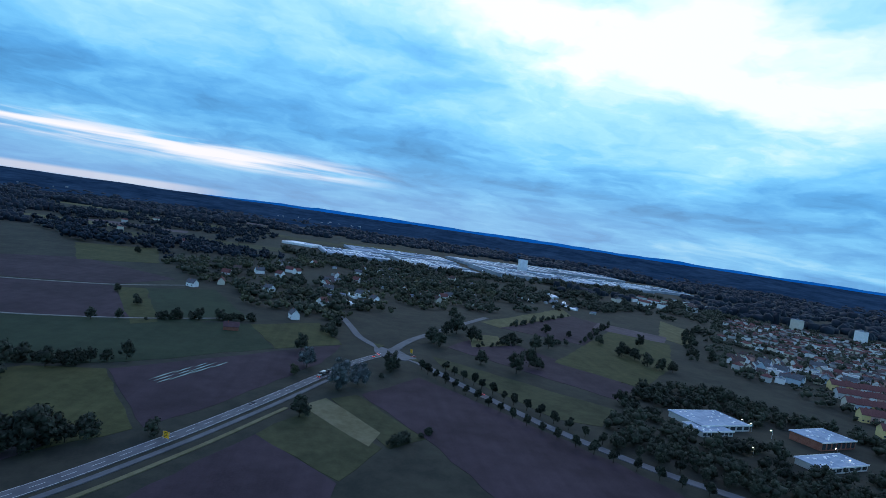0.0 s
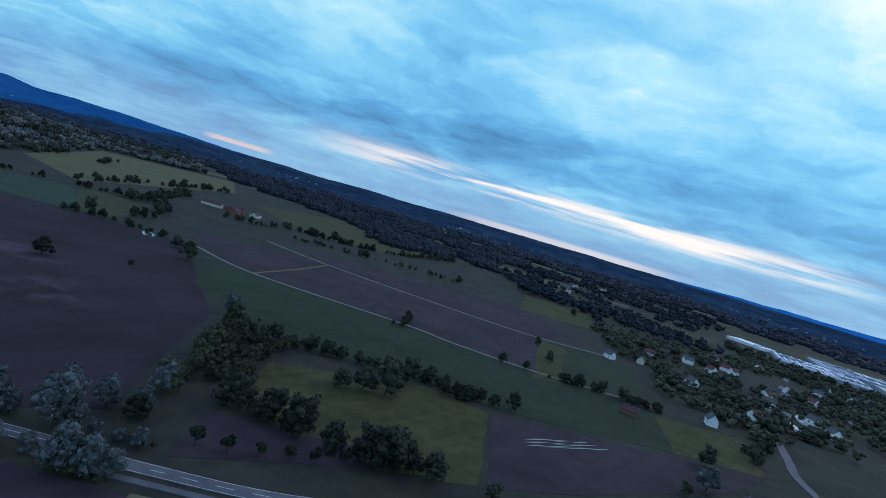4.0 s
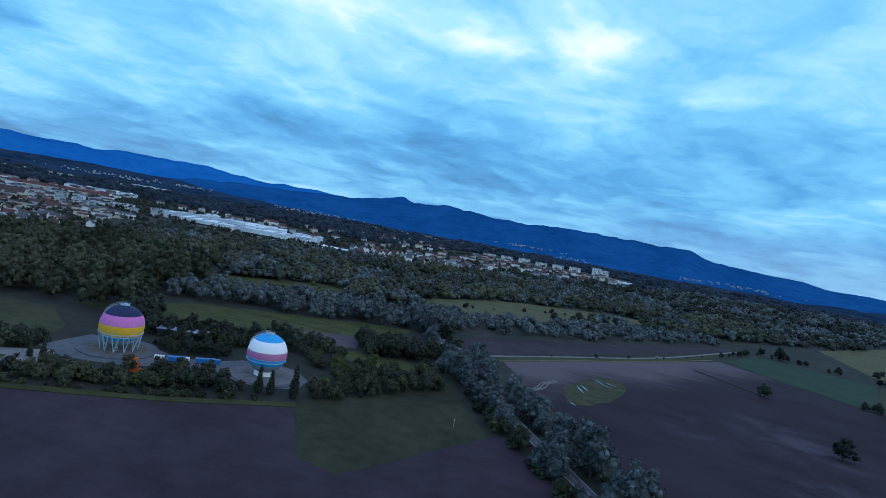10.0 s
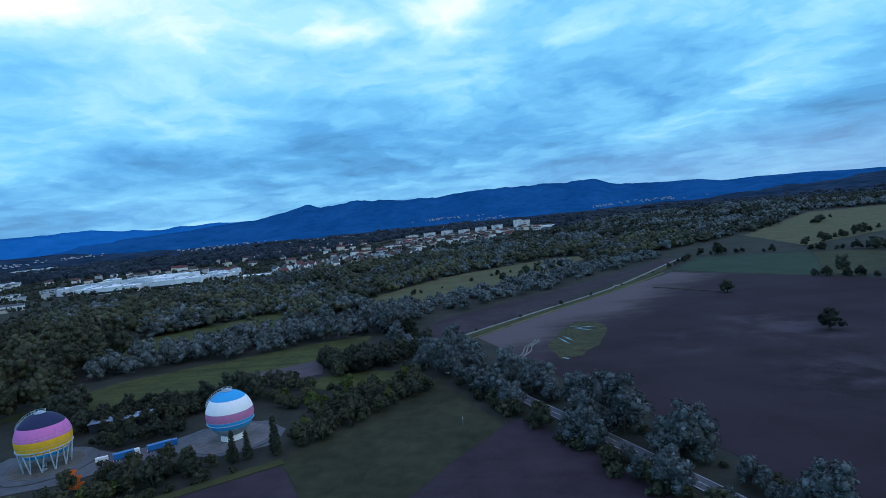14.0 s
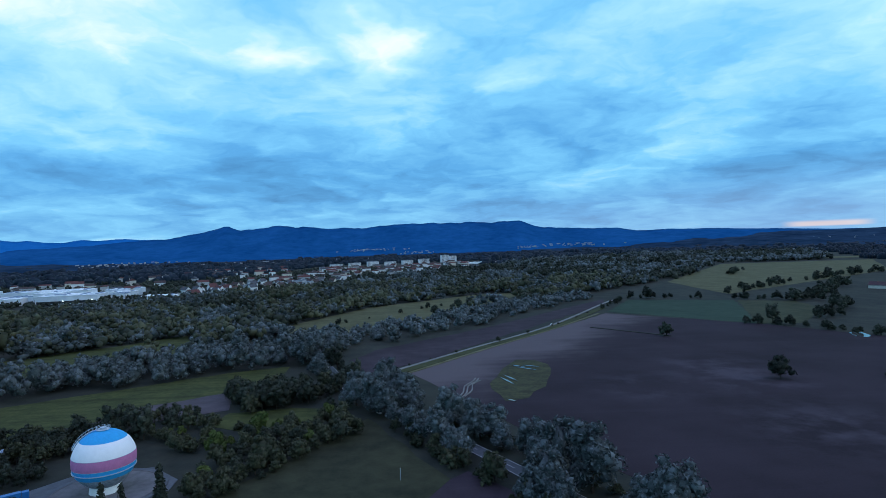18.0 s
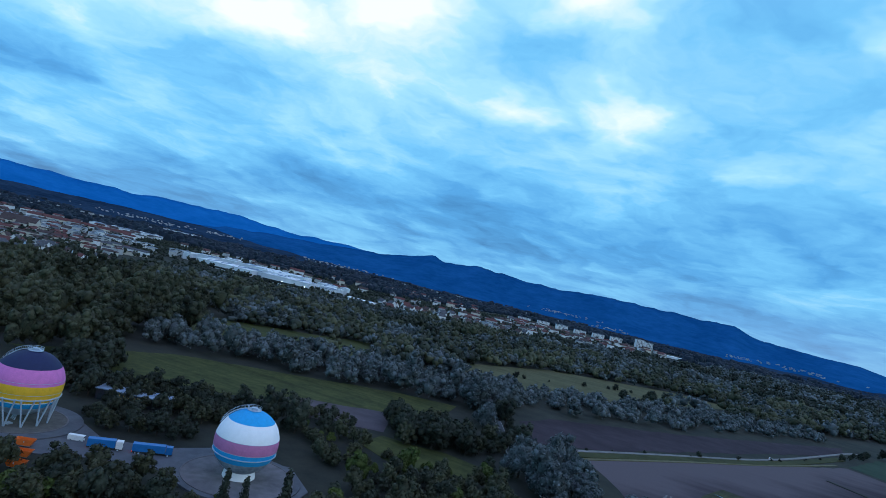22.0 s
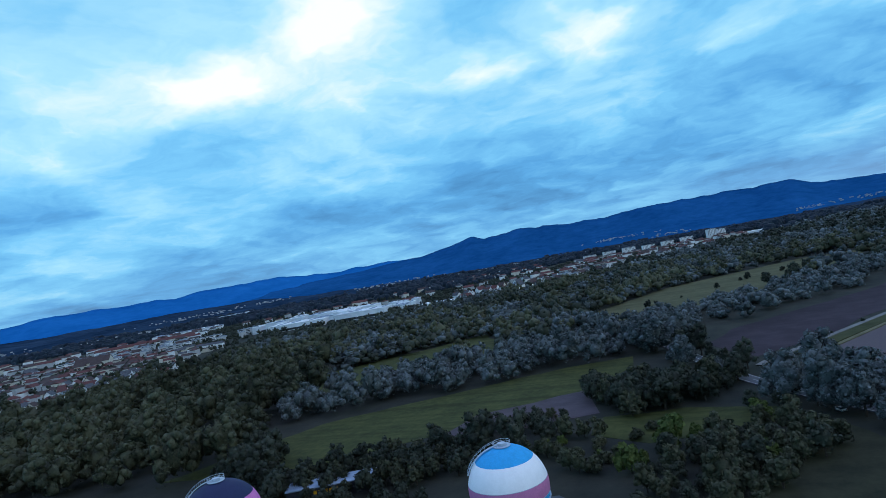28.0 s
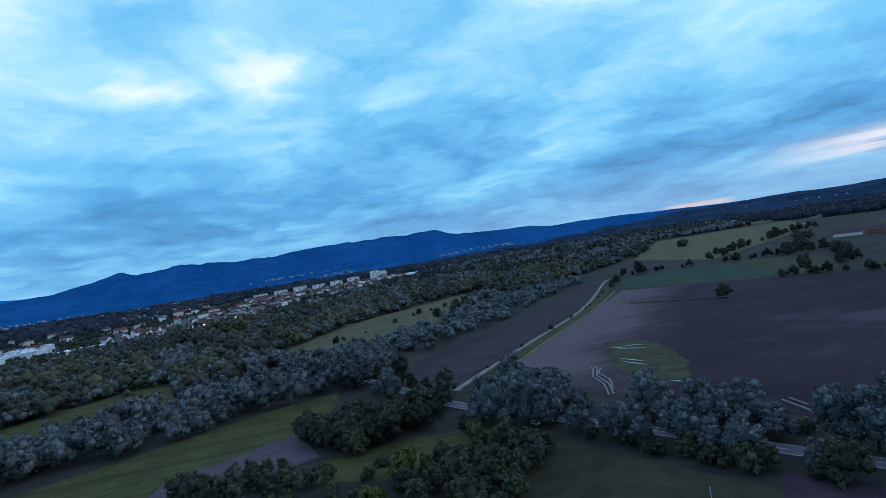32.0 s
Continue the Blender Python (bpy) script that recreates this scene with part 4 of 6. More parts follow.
row(OAKS, [(390, -146), (410, -156), (428, -164)], 9.0, 0.9, 2.0, "trees in the junction corner")
plant(OAKS, 451, -84, 1.1), plant(WILLOWS, 403, -93, 1.15), plant(GREENS, 380, -86, 0.9)
plant(OAKS, 455, -272, 1.6, label="broad dark bush tree in the meadow"), plant(OAKS, 612, -243, 2.0), plant(OAKS, 545, -206, 1.5), plant(OAKS, 580, -292, 1.3), plant(OAKS, 570, -325, 1.3), plant(OAKS, 600, -230, 1.5), plant(OAKS, 530, -212, 1.4)
hedge("dark trees beside the side road", [(592, -103), (562, -106), (540, -98), (515, -108)], 11.3, 1.2, 3.0, 109)
row(DARK_BUSHES, [(262, -150), (278, -165), (290, -178)], 6.0, 1.2, 1.5, "bushes at the plot's corner")
# planting round the gas holders
grove(YARD_TREES, [(-242, 222), (-238, 240), (-218, 256), (-190, 276), (-165, 284), (-152, 268), (-158, 244), (-166, 236), (-184, 238), (-190, 228), (-216, 222), (-228, 212)], 7.0, 1.0, "dark trees between the gas holders", 0.95)
grove(YARD_TREES + DARK_BUSHES, [(-204, 206), (-186, 202), (-172, 206), (-160, 216), (-156, 234), (-166, 234), (-182, 226), (-200, 222)], 6.5, 1.0, "dark trees between the gas holders", 0.95)
grove(YARD_TREES, [(-166, 286), (-152, 288), (-126, 296), (-122, 308), (-140, 306), (-168, 298)], 7.0, 0.8, "trees behind the blue gas holder", 0.9)
grove(GREENS + OAKS[1:2] + YELLOWS, [(-148, 262), (-136, 258), (-112, 242), (-106, 262), (-116, 285), (-128, 294), (-148, 280)], 7.5, 0.8, "shrubs behind the blue gas holder", 0.8)
grove(YARD_TREES, [(-134, 346), (-112, 304), (-92, 304), (-72, 322), (-58, 348), (-74, 360), (-100, 356)], 7.5, 1.3, "dark grove beside the yard", 0.92)
grove(GREENS + YELLOWS, [(-196, 142), (-170, 160), (-139, 184), (-124, 186), (-132, 172), (-158, 142), (-190, 124)], 6.2, 0.85, "shrubs in front of the yard", 0.9)
grove(GREENS, [(-232, 100), (-204, 112), (-196, 136), (-204, 146), (-206, 122), (-228, 108)], 6.5, 0.8, "shrubs beside the drive")
grove(OAKS, [(-274, 252), (-244, 222), (-234, 232), (-246, 258), (-264, 280), (-280, 284)], 8.5, 1.25, "tall dark trees at the wood's corner", 0.95)
row(GREENS + YARD_TREES, [(-232, 104), (-190, 126), (-150, 152), (-116, 176)], 5.0, 0.85, 2.0, "trees along the yard's front")
row(YARD_TREES + YELLOWS, [(-300, 82), (-262, 94), (-226, 110), (-186, 134), (-146, 160), (-114, 182)], 7.0, 0.8, 2.5, "trees along the yard's front")
row(YARD_TREES, [(-256, 150), (-246, 158), (-238, 150), (-248, 144)], 5.0, 0.9, 1.0, "dark bushes beside the drive")
row(BUSHES, [(-262, 88), (-222, 98), (-180, 122), (-140, 146), (-106, 172)], 4.5, 0.85, 1.2, "low hedge along the field")
grove(GREENS + GREENS + YARD_TREES[:1] + YELLOWS[:1] + DARK_BUSHES, [(-88, 186), (-38, 264), (-46, 286), (-78, 274), (-98, 244), (-98, 206)], 6.6, 1.05, "shrubs along the field corner", 0.95)
row(YELLOWS, [(-104, 240), (-86, 268), (-54, 294)], 9.0, 1.2, 2.5, "yellow-green trees by the corner")
row(OAKS, [(-60, 300), (-48, 310), (-44, 330)], 8.0, 0.95, 2.0, "dark trees at the lane's bend")
row(BUSHES, [(-114, 244), (-104, 262), (-96, 288)], 7.0, 1.2, 3.0, "bushes beside the round yard")
for x, y, s in ((-113, 180, 1.15), (-108, 183, 1.05), (-98, 189, 1.2), (-96, 186, 1.0), (-214, 146, 0.9), (-219, 143, 0.8)):
    plant(POPLARS, x, y, s, "columnar poplars of the yard")
row(OAKS, [(-152, 262), (-162, 268), (-140, 268)], 8.0, 0.9, 2.0, "trees behind the blue gas holder")
row(DARK_BUSHES, [(-250, 158), (-240, 164), (-234, 152)], 5.0, 1.5, 1.0, "dark bushes beside the drive")
row(OAKS, [(-300, 104), (-270, 92), (-245, 84)], 7.0, 1.0, 2.5, "trees at the meadow's corner")
row(OAKS, [(-404, 160), (-408, 190), (-402, 140), (-392, 118)], 8.0, 1.1, 4.0, "trees at the meadow's edge")
row(DARK_BUSHES + OAKS[1:2], [(-120, 640), (-70, 700), (-20, 765), (50, 840), (100, 900)], 20.0, 0.9, 4.0, "bushes across the dry meadow", 0.85)
row(OAKS, [(-10, 690), (20, 730), (60, 790)], 16.0, 1.0, 5.0, "bushes across the dry meadow", 0.8)


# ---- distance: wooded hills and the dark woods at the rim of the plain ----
# blue distance haze is painted into the base colours of all three
M_HILL = mottled("haze_tinted_forest", (0.005, 0.062, 0.175), (0.013, 0.100, 0.26), 0.004, 0.03, rough=1.0, bump=0.0, spec=0.0)
M_RIM = mottled("haze_tinted_rim_forest", (0.008, 0.022, 0.044), (0.032, 0.062, 0.102), 0.0035, 0.02, rough=1.0, bump=0.0, spec=0.0)
M_HILL_FAR = mottled("haze_tinted_far_hills", (0.007, 0.115, 0.33), (0.014, 0.155, 0.42), 0.004, 0.03, rough=1.0, bump=0.0, spec=0.0)


def ridge(name, heights, radius, depth, mat, label, seed):
    """A chain of hills round the plain. heights: (heading, degrees above the horizon)."""
    bm = bmesh.new()
    first, last = heights[0][0], heights[-1][0]
    n = int(abs(last - first) / 0.35)
    cols = []
    for i in range(n + 1):
        h = first + (last - first) * i / n
        up_deg = np.interp(h, [p[0] for p in heights], [p[1] for p in heights])
        wave = noise.fractal(Vector((h * 0.22, seed, 0)), 0.9, 2.0, 5) * 0.16 * max(0.2, up_deg + 0.6)
        crest = 90 + radius * math.tan(radians(up_deg + wave))
        col = []
        for k in range(9):
            f = k / 8
            r = radius - depth * (1 - f)
            z = max(-5, crest) * (f ** 1.5) * (1 + 0.12 * noise.noise(Vector((h * 0.3, f * 3, seed))) * (f < 1))
            a = radians(h)
            col.append(bm.verts.new((-r * math.sin(a), r * math.cos(a), z - 4 * (k == 0))))
        a = radians(h)
        col.append(bm.verts.new((-(radius + 60) * math.sin(a), (radius + 60) * math.cos(a), -5)))
        cols.append(col)
    for p, q in zip(cols, cols[1:]):
        for k in range(9):
            bm.faces.new((p[k], q[k], q[k + 1], p[k + 1]))
    ob = mesh_object(name, bm, mat)
    for f in ob.data.polygons:
        f.use_smooth = True
    return tagged(ob, label, "hills", kind="structure")


ridge("backdrop_hills", [(-46, -0.45), (-38, -0.15), (-31, 0.1), (-24, 0.35), (-19, 0.5), (-15, 0.65), (-12, 1.0), (-8, 1.5), (-4, 1.72), (0, 1.78), (5, 1.68), (8, 1.58), (12, 1.66), (15, 1.8), (17, 1.66), (18.6, 1.6), (19.6, 1.9), (20.8, 1.55), (24, 1.15), (28, 0.75), (34, 0.4), (42, 0.05), (50, -0.4)], 4350, 1100, M_HILL, "long wooded mountain ridge, haze-tinted dark blue", 3.0)
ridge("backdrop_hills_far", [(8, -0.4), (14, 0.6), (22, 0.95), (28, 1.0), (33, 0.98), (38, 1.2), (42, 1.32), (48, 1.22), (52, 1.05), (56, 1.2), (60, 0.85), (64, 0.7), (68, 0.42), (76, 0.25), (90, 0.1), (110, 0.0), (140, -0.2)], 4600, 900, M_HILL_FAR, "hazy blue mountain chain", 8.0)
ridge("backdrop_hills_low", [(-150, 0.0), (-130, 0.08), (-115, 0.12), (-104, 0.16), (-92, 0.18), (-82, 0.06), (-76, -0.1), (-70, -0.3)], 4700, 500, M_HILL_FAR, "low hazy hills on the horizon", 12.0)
ridge("backdrop_woods", [(-180, -0.15), (-120, -0.08), (-75, -0.08), (-60, -0.06), (-30, -0.12), (-16, -0.25), (60, -0.25), (180, -0.2)], 4200, 1200, M_RIM, "woods at the rim of the plain, haze-tinted dark blue", 20.0)


def villages(places, label, seed):
    """Pale roofs strung along the foot of the hills."""
    rng, bm = random.Random(seed), bmesh.new()
    for heading, width, radius, height, n in places:
        for _ in range(n):
            a, r = radians(heading + rng.gauss(0, width)), radius + rng.uniform(-80, 80)
            x, y, z, s = -r * math.sin(a), r * math.cos(a), height + rng.uniform(-5, 9), rng.uniform(3, 7)
            bmesh.ops.create_cube(bm, size=1, matrix=Matrix.Translation((x, y, z)) @ Matrix.Rotation(a, 4, "Z") @ Matrix.Diagonal((s * rng.uniform(1, 2.6), s, rng.uniform(3, 6), 1)))
    ob = mesh_object("far_village", bm, painted("pale_far_plaster", (0.40, 0.41, 0.43)))
    return tagged(ob, label, "village", kind="stuff")


villages([(-13, 1.6, 3650, 40, 60), (-9, 0.8, 3500, 34, 18), (7, 1.8, 3650, 46, 70), (2, 1.2, 3400, 26, 20), (46, 2.2, 3500, 34, 60), (39, 1.2, 3600, 40, 30), (28, 2.0, 3300, 22, 40), (62, 2.5, 3300, 24, 50), (-40, 2.5, 3700, 30, 45), (-34, 1.0, 3800, 36, 25), (-88, 3.0, 3600, 26, 30), (-60, 3, 3500, 22, 20), (15, 5, 3000, 8, 60), (55, 5, 2900, 8, 50)], "pale villages at the foot of the hills", 5)


# ---- the two painted spherical gas holders and their yard ----
M_SKYBLUE = painted("sky_blue_paint", (0.03, 0.38, 0.74))
M_WHITE = painted("white_paint", (0.90, 0.90, 0.90), wear=0.06)
M_PINK = painted("dusty_pink_paint", (0.56, 0.20, 0.38))
M_NAVY = painted("navy_paint", (0.022, 0.030, 0.085))
M_ROSE = painted("rose_paint", (0.70, 0.20, 0.50))
M_YELLOW = painted("yellow_paint", (0.88, 0.47, 0.03))
M_STEEL = painted("pale_blue_steel", (0.46, 0.54, 0.62), 0.45, 0.2)
M_WEATHERED = mottled("weathered_grey_paint", (0.16, 0.20, 0.24), (0.42, 0.48, 0.53), 0.25, 1.2, rough=0.6)
M_CONCRETE = mottled("stained_concrete", (0.105, 0.10, 0.105), (0.18, 0.17, 0.175), 0.08, 1.6)
M_CINDER = mottled("brown_gravel_bed", (0.085, 0.078, 0.070), (0.15, 0.14, 0.125), 0.15, 2.0)


def zone(radius, low, high, steps=8, turns=72):
    """The band of a sphere between two heights (-1 to 1)."""
    bm = bmesh.new()
    rows = []
    for i in range(steps + 1):
        a = math.asin(low) + (math.asin(high) - math.asin(low)) * i / steps
        r, z = radius * math.cos(a), radius * math.sin(a)
        rows.append([bm.verts.new((r * math.cos(k * math.tau / turns), r * math.sin(k * math.tau / turns), z)) for k in range(turns)] if r > 0.02 else [bm.verts.new((0, 0, z))] * turns)
    for p, q in zip(rows, rows[1:]):
        for k in range(turns):
            bm.faces.new(list(dict.fromkeys((p[k], p[(k + 1) % turns], q[(k + 1) % turns], q[k])))).smooth = True
    return bm


def tube(bm, a, b, r, sides=8):
    a, b = Vector(a), Vector(b)
    d = (b - a).normalized()
    u = d.orthogonal().normalized()
    v = d.cross(u)
    ends = [[bm.verts.new(p + (u * math.cos(k * math.tau / sides) + v * math.sin(k * math.tau / sides)) * r) for k in range(sides)] for p in (a, b)]
    for k in range(sides):
        bm.faces.new((ends[0][k], ends[0][(k + 1) % sides], ends[1][(k + 1) % sides], ends[1][k]))
    bm.faces.new(ends[0][::-1]), bm.faces.new(ends[1])
    return bm


def ring(r0, r1, z0, z1, turns=64):
    """A flat ring or a hoop with a square section."""
    bm = bmesh.new()
    rows = [[bm.verts.new((r * math.cos(k * math.tau / turns), r * math.sin(k * math.tau / turns), z)) for k in range(turns)] for r, z in ((r0, z0), (r1, z0), (r1, z1), (r0, z1))]
    for i in range(4):
        for k in range(turns):
            bm.faces.new((rows[i][k], rows[i][(k + 1) % turns], rows[(i + 1) % 4][(k + 1) % turns], rows[(i + 1) % 4][k]))
    bmesh.ops.recalc_face_normals(bm, faces=bm.faces[:])
    return bm


def disc(radius, z0, z1, turns=64):
    bm = bmesh.new()
    bmesh.ops.create_cone(bm, cap_ends=True, segments=turns, radius1=radius, radius2=radius, depth=z1 - z0, matrix=Matrix.Translation((0, 0, (z0 + z1) / 2)))
    return bm


def gas_holder(x, y, radius, centre, bands, label):
    base = new("gas_holder")
    base.location = (x, y, 0)
    tagged(base, label, "gas tank")
    for name, low, high, mat, note in bands:
        part(name, zone(radius, low, high), mat, base, note).location = (0, 0, centre)
    # stiffening seams of the shell
    for k in (0.19, -0.165):
        a = math.asin(k)
        part("seam", ring(radius * math.cos(a) - 0.02, radius * math.cos(a) + 0.04, centre + radius * k - 0.06, centre + radius * k + 0.06, 72), M_STEEL, base)
    top = centre + radius
    part("hatch", disc(1.15, top - 0.15, top + 0.75, 24), M_STEEL, base, "small round top hatch")
    part("platform", ring(1.2, 2.4, top - 0.05, top + 0.08, 28), M_STEEL, base)
    for z in (0.6, 1.1):
        part("rail", ring(2.32, 2.40, top + z, top + z + 0.07, 28), M_STEEL, base)
    for k in range(10):
        a = k * math.tau / 10
        part("rail_post", tube(bmesh.new(), (2.36 * math.cos(a), 2.36 * math.sin(a), top), (2.36 * math.cos(a), 2.36 * math.sin(a), top + 1.15), 0.04, 6), M_STEEL, base)
    # arched stair that climbs over the crown
    steps, turn = 26, math.radians(200)
    for i in range(steps):
        lat = math.radians(24 + 60 * i / steps)
        p = Vector((math.cos(lat) * math.cos(turn), math.cos(lat) * math.sin(turn), math.sin(lat))) * (radius + 0.35)
        bm = bmesh.new()
        box(bm, -0.2, 0.2, -0.55, 0.55, -0.04, 0.04)
        tread = part("stair_tread", bm, M_STEEL, base)
        tread.matrix_basis = Matrix.Translation((p.x, p.y, p.z + centre)) @ Matrix.Rotation(turn, 4, "Z")
        if i % 3 == 0:
            for s in (-0.55, 0.55):
                off = Vector((-math.sin(turn) * s, math.cos(turn) * s, centre))
                part("rail_post", tube(bmesh.new(), p + off, p + off + Vector((0, 0, 1.1)), 0.04, 6), M_STEEL, base)
                q_lat = math.radians(24 + 60 * min(steps - 1, i + 3) / steps)
                q = Vector((math.cos(q_lat) * math.cos(turn), math.cos(q_lat) * math.sin(turn), math.sin(q_lat))) * (radius + 0.35)
                part("rail", tube(bmesh.new(), p + off + Vector((0, 0, 1.1)), q + off + Vector((0, 0, 1.1)), 0.045, 6), M_STEEL, base)
    return base


def box(bm, x0, x1, y0, y1, z0, z1):
    v = [bm.verts.new((x, y, z)) for z in (z0, z1) for x, y in ((x0, y0), (x1, y0), (x1, y1), (x0, y1))]
    for f in ((3, 2, 1, 0), (4, 5, 6, 7), (0, 1, 5, 4), (1, 2, 6, 5), (2, 3, 7, 6), (3, 0, 4, 7)):
        bm.faces.new([v[i] for i in f])
    return bm


# the blue, white and pink one on its ring skirt
R1, C1 = 10.9, 13.0
B1 = gas_holder(-127, 207, R1, C1, [("top_cap", 0.69, 1, M_SKYBLUE, "sky blue cap"), ("white_band", 0.19, 0.69, M_WHITE, "broad white band"), ("pink_band", -0.165, 0.19, M_PINK, "dusty pink band"), ("blue_band", -0.30, -0.165, M_SKYBLUE, "blue band"), ("pale_band", -0.34, -0.30, M_WHITE, "narrow white line"), ("lower_blue_band", -0.50, -0.34, M_SKYBLUE, "weathered blue band"), ("bottom", -1, -0.50, M_WEATHERED, "grey weathered underside")], "spherical gas tank painted blue, white and pink")
bm = bmesh.new()
bmesh.ops.create_cone(bm, cap_ends=False, segments=48, radius1=5.7, radius2=5.1, depth=3.4, matrix=Matrix.Translation((0, 0, 1.6)))
part("skirt", bm, M_WHITE, B1, "white ring skirt under the sphere")
part("foot_ring", ring(5.4, 6.2, -0.2, 0.55), M_WHITE, B1)
part("walkway", ring(R1 * 0.958, R1 * 0.958 + 0.4, C1 - R1 * 0.31, C1 - R1 * 0.31 + 0.12, 72), M_STEEL, B1)
# the navy, pink and yellow one on its splayed legs
R2, C2 = 11.4, 14.0
B2 = gas_holder(-206, 185, R2, C2, [("top_cap", 0.57, 1, M_NAVY, "dark navy cap"), ("pink_band", 0.10, 0.57, M_ROSE, "rose pink band"), ("yellow_band", -0.42, 0.10, M_YELLOW, "deep yellow band"), ("white_line", -0.46, -0.42, M_WHITE, "narrow white line"), ("blue_band", -0.62, -0.46, M_SKYBLUE, "blue band"), ("bottom", -1, -0.62, M_STEEL, "pale grey-blue underside")], "spherical gas tank painted navy, pink and yellow on legs")
part("girdle", ring(R2 * 0.955, R2 * 0.955 + 0.5, C2 - R2 * 0.33, C2 - R2 * 0.33 + 0.35, 72), M_STEEL, B2)
for k in range(12):
    a = k * math.tau / 12
    foot = (R2 * 0.83 * math.cos(a), R2 * 0.83 * math.sin(a), 0.4)
    for s in (-1, 1):
        b = a + s * math.tau / 12 * 0.36
        part("leg", tube(bmesh.new(), foot, (R2 * 0.955 * math.cos(b), R2 * 0.955 * math.sin(b), C2 - R2 * 0.28), 0.27), M_STEEL, B2)
    bm = bmesh.new()
    box(bm, foot[0] - 0.7, foot[0] + 0.7, foot[1] - 0.7, foot[1] + 0.7, -0.2, 0.75)
    part("footing", bm, M_CONCRETE, B2)
for k in range(3):
    part("drain_pipe", tube(bmesh.new(), (k - 1.0, -2, 0.4), (k * 0.5 - 0.5, -1, C2 - R2 + 0.6), 0.22), M_STEEL, B2)
part("valve_box", box(bmesh.new(), 2.0, 4.0, -6.5, -4.5, -0.2, 1.2), M_STEEL, B2)

# round yards, the asphalt between them and the drive
def yard_disc(name, x, y, r, mat, z, label):
    ob = mesh_object(name, disc(r, -0.3, z, 72), mat)
    ob.location = (x, y, 0)
    return tagged(ob, label, "yard", kind="structure")


slab("yard", [(-234, 160), (-236, 196), (-196, 202), (-178, 196), (-160, 206), (-150, 222), (-120, 230), (-104, 216), (-102, 198), (-118, 188), (-145, 192), (-165, 182), (-185, 164), (-210, 154)], M_ASPHALT, 0.1, "dark asphalt yard round the gas holders", 0.3, "yard")
yard_disc("yard_ring", -127, 207, 21.5, M_ASPHALT, 0.72, "asphalt ring round the blue gas holder")
yard_disc("yard_bed", -127, 207, 18.6, M_CONCRETE, 0.80, "round stained concrete bed under the blue gas holder")
yard_disc("yard_ring", -206, 185, 20.5, M_ASPHALT, 0.74, "asphalt ring round the legged gas holder")
yard_disc("yard_bed", -206, 185, 15.2, M_CINDER, 0.82, "round brown gravel bed under the legs")
for x, y, r in ((-127, 207, 18.6), (-206, 185, 15.2)):
    ob = mesh_object("kerb", ring(r, r + 0.5, 0.5, 0.92), M_CONCRETE)
    ob.location = (x, y, 0)
    tagged(ob, "round pale concrete kerb of the bed", "kerb", kind="structure")
slab("drive", [(-330, 92), (-299, 106), (-268, 118), (-240, 124), (-222, 138), (-212, 152), (-222, 158), (-236, 146), (-258, 132), (-300, 114), (-332, 100)], M_GRAVEL, 0.12, "pale concrete drive to the yard", 0.4, "drive")
slab("drive", [(-262, 118), (-238, 98), (-214, 112), (-204, 134), (-212, 150), (-228, 146), (-246, 136)], M_GRAVEL, 0.14, "pale turning place before the yard", 0.5, "drive")
slab("verge", [(-238, 122), (-230, 120), (-222, 128), (-226, 137), (-236, 134)], M_GRASS, 0.3, "oval grass island in the turning place", 0.4, "grass")
strip("drive", [(-205, 120), (-196, 96), (-190, 80)], 5, M_GRAVEL, 0.12, "pale concrete path to the field", category="drive")


# ---- buildings ----
def plaster(name, colour):
    return mottled(name, tuple(c * 0.78 for c in colour), colour, 0.25, 2.5, rough=0.85, bump=0.1, bump_scale=0.03)


M_WALLS = [plaster("white_plaster", (0.82, 0.83, 0.84)), plaster("cream_plaster", (0.64, 0.60, 0.52)), plaster("grey_plaster", (0.48, 0.49, 0.50)), plaster("rose_plaster", (0.58, 0.36, 0.32)), plaster("blue_plaster", (0.42, 0.52, 0.62))]
M_ROOFS = [mottled("red_roof_tiles", (0.090, 0.040, 0.040), (0.165, 0.075, 0.070), 0.3, 3.0), mottled("brown_roof_tiles", (0.055, 0.040, 0.040), (0.105, 0.078, 0.075), 0.3, 3.0), mottled("slate_roof", (0.06, 0.065, 0.075), (0.12, 0.125, 0.14), 0.3, 3.0)]
M_HALL = mottled("pale_sheet_metal", (0.55, 0.59, 0.64), (0.80, 0.83, 0.86), 0.02, 0.6, rough=0.5, metal=0.1)
M_HALL_ROOF = mottled("grey_hall_roof", (0.12, 0.15, 0.19), (0.34, 0.39, 0.45), 0.02, 0.2, rough=0.6)
M_FACTORY_WALL = mottled("grey_blue_factory_sheet", (0.16, 0.19, 0.24), (0.34, 0.39, 0.45), 0.03, 0.4, rough=0.6)
M_BRIGHT_ROOF = painted("white_hall_roof", (0.85, 0.87, 0.88))
M_BRICK = mottled("red_brick", (0.18, 0.07, 0.05), (0.30, 0.13, 0.095), 0.5, 4.0)
M_BLUE_ROOF = mottled("blue_grey_flat_roof", (0.16, 0.22, 0.30), (0.30, 0.37, 0.47), 0.06, 0.8, rough=0.6)
M_GLASS = material("dark_window_glass", lambda g, p: (g.mix(g.noise(p, 0.4), (0.02, 0.025, 0.03, 1), (0.06, 0.07, 0.08, 1)), None), 0.12, spec=0.6)
M_RUST = mottled("rusty_red_roof", (0.062, 0.038, 0.044), (0.105, 0.062, 0.068), 0.2, 2.0)


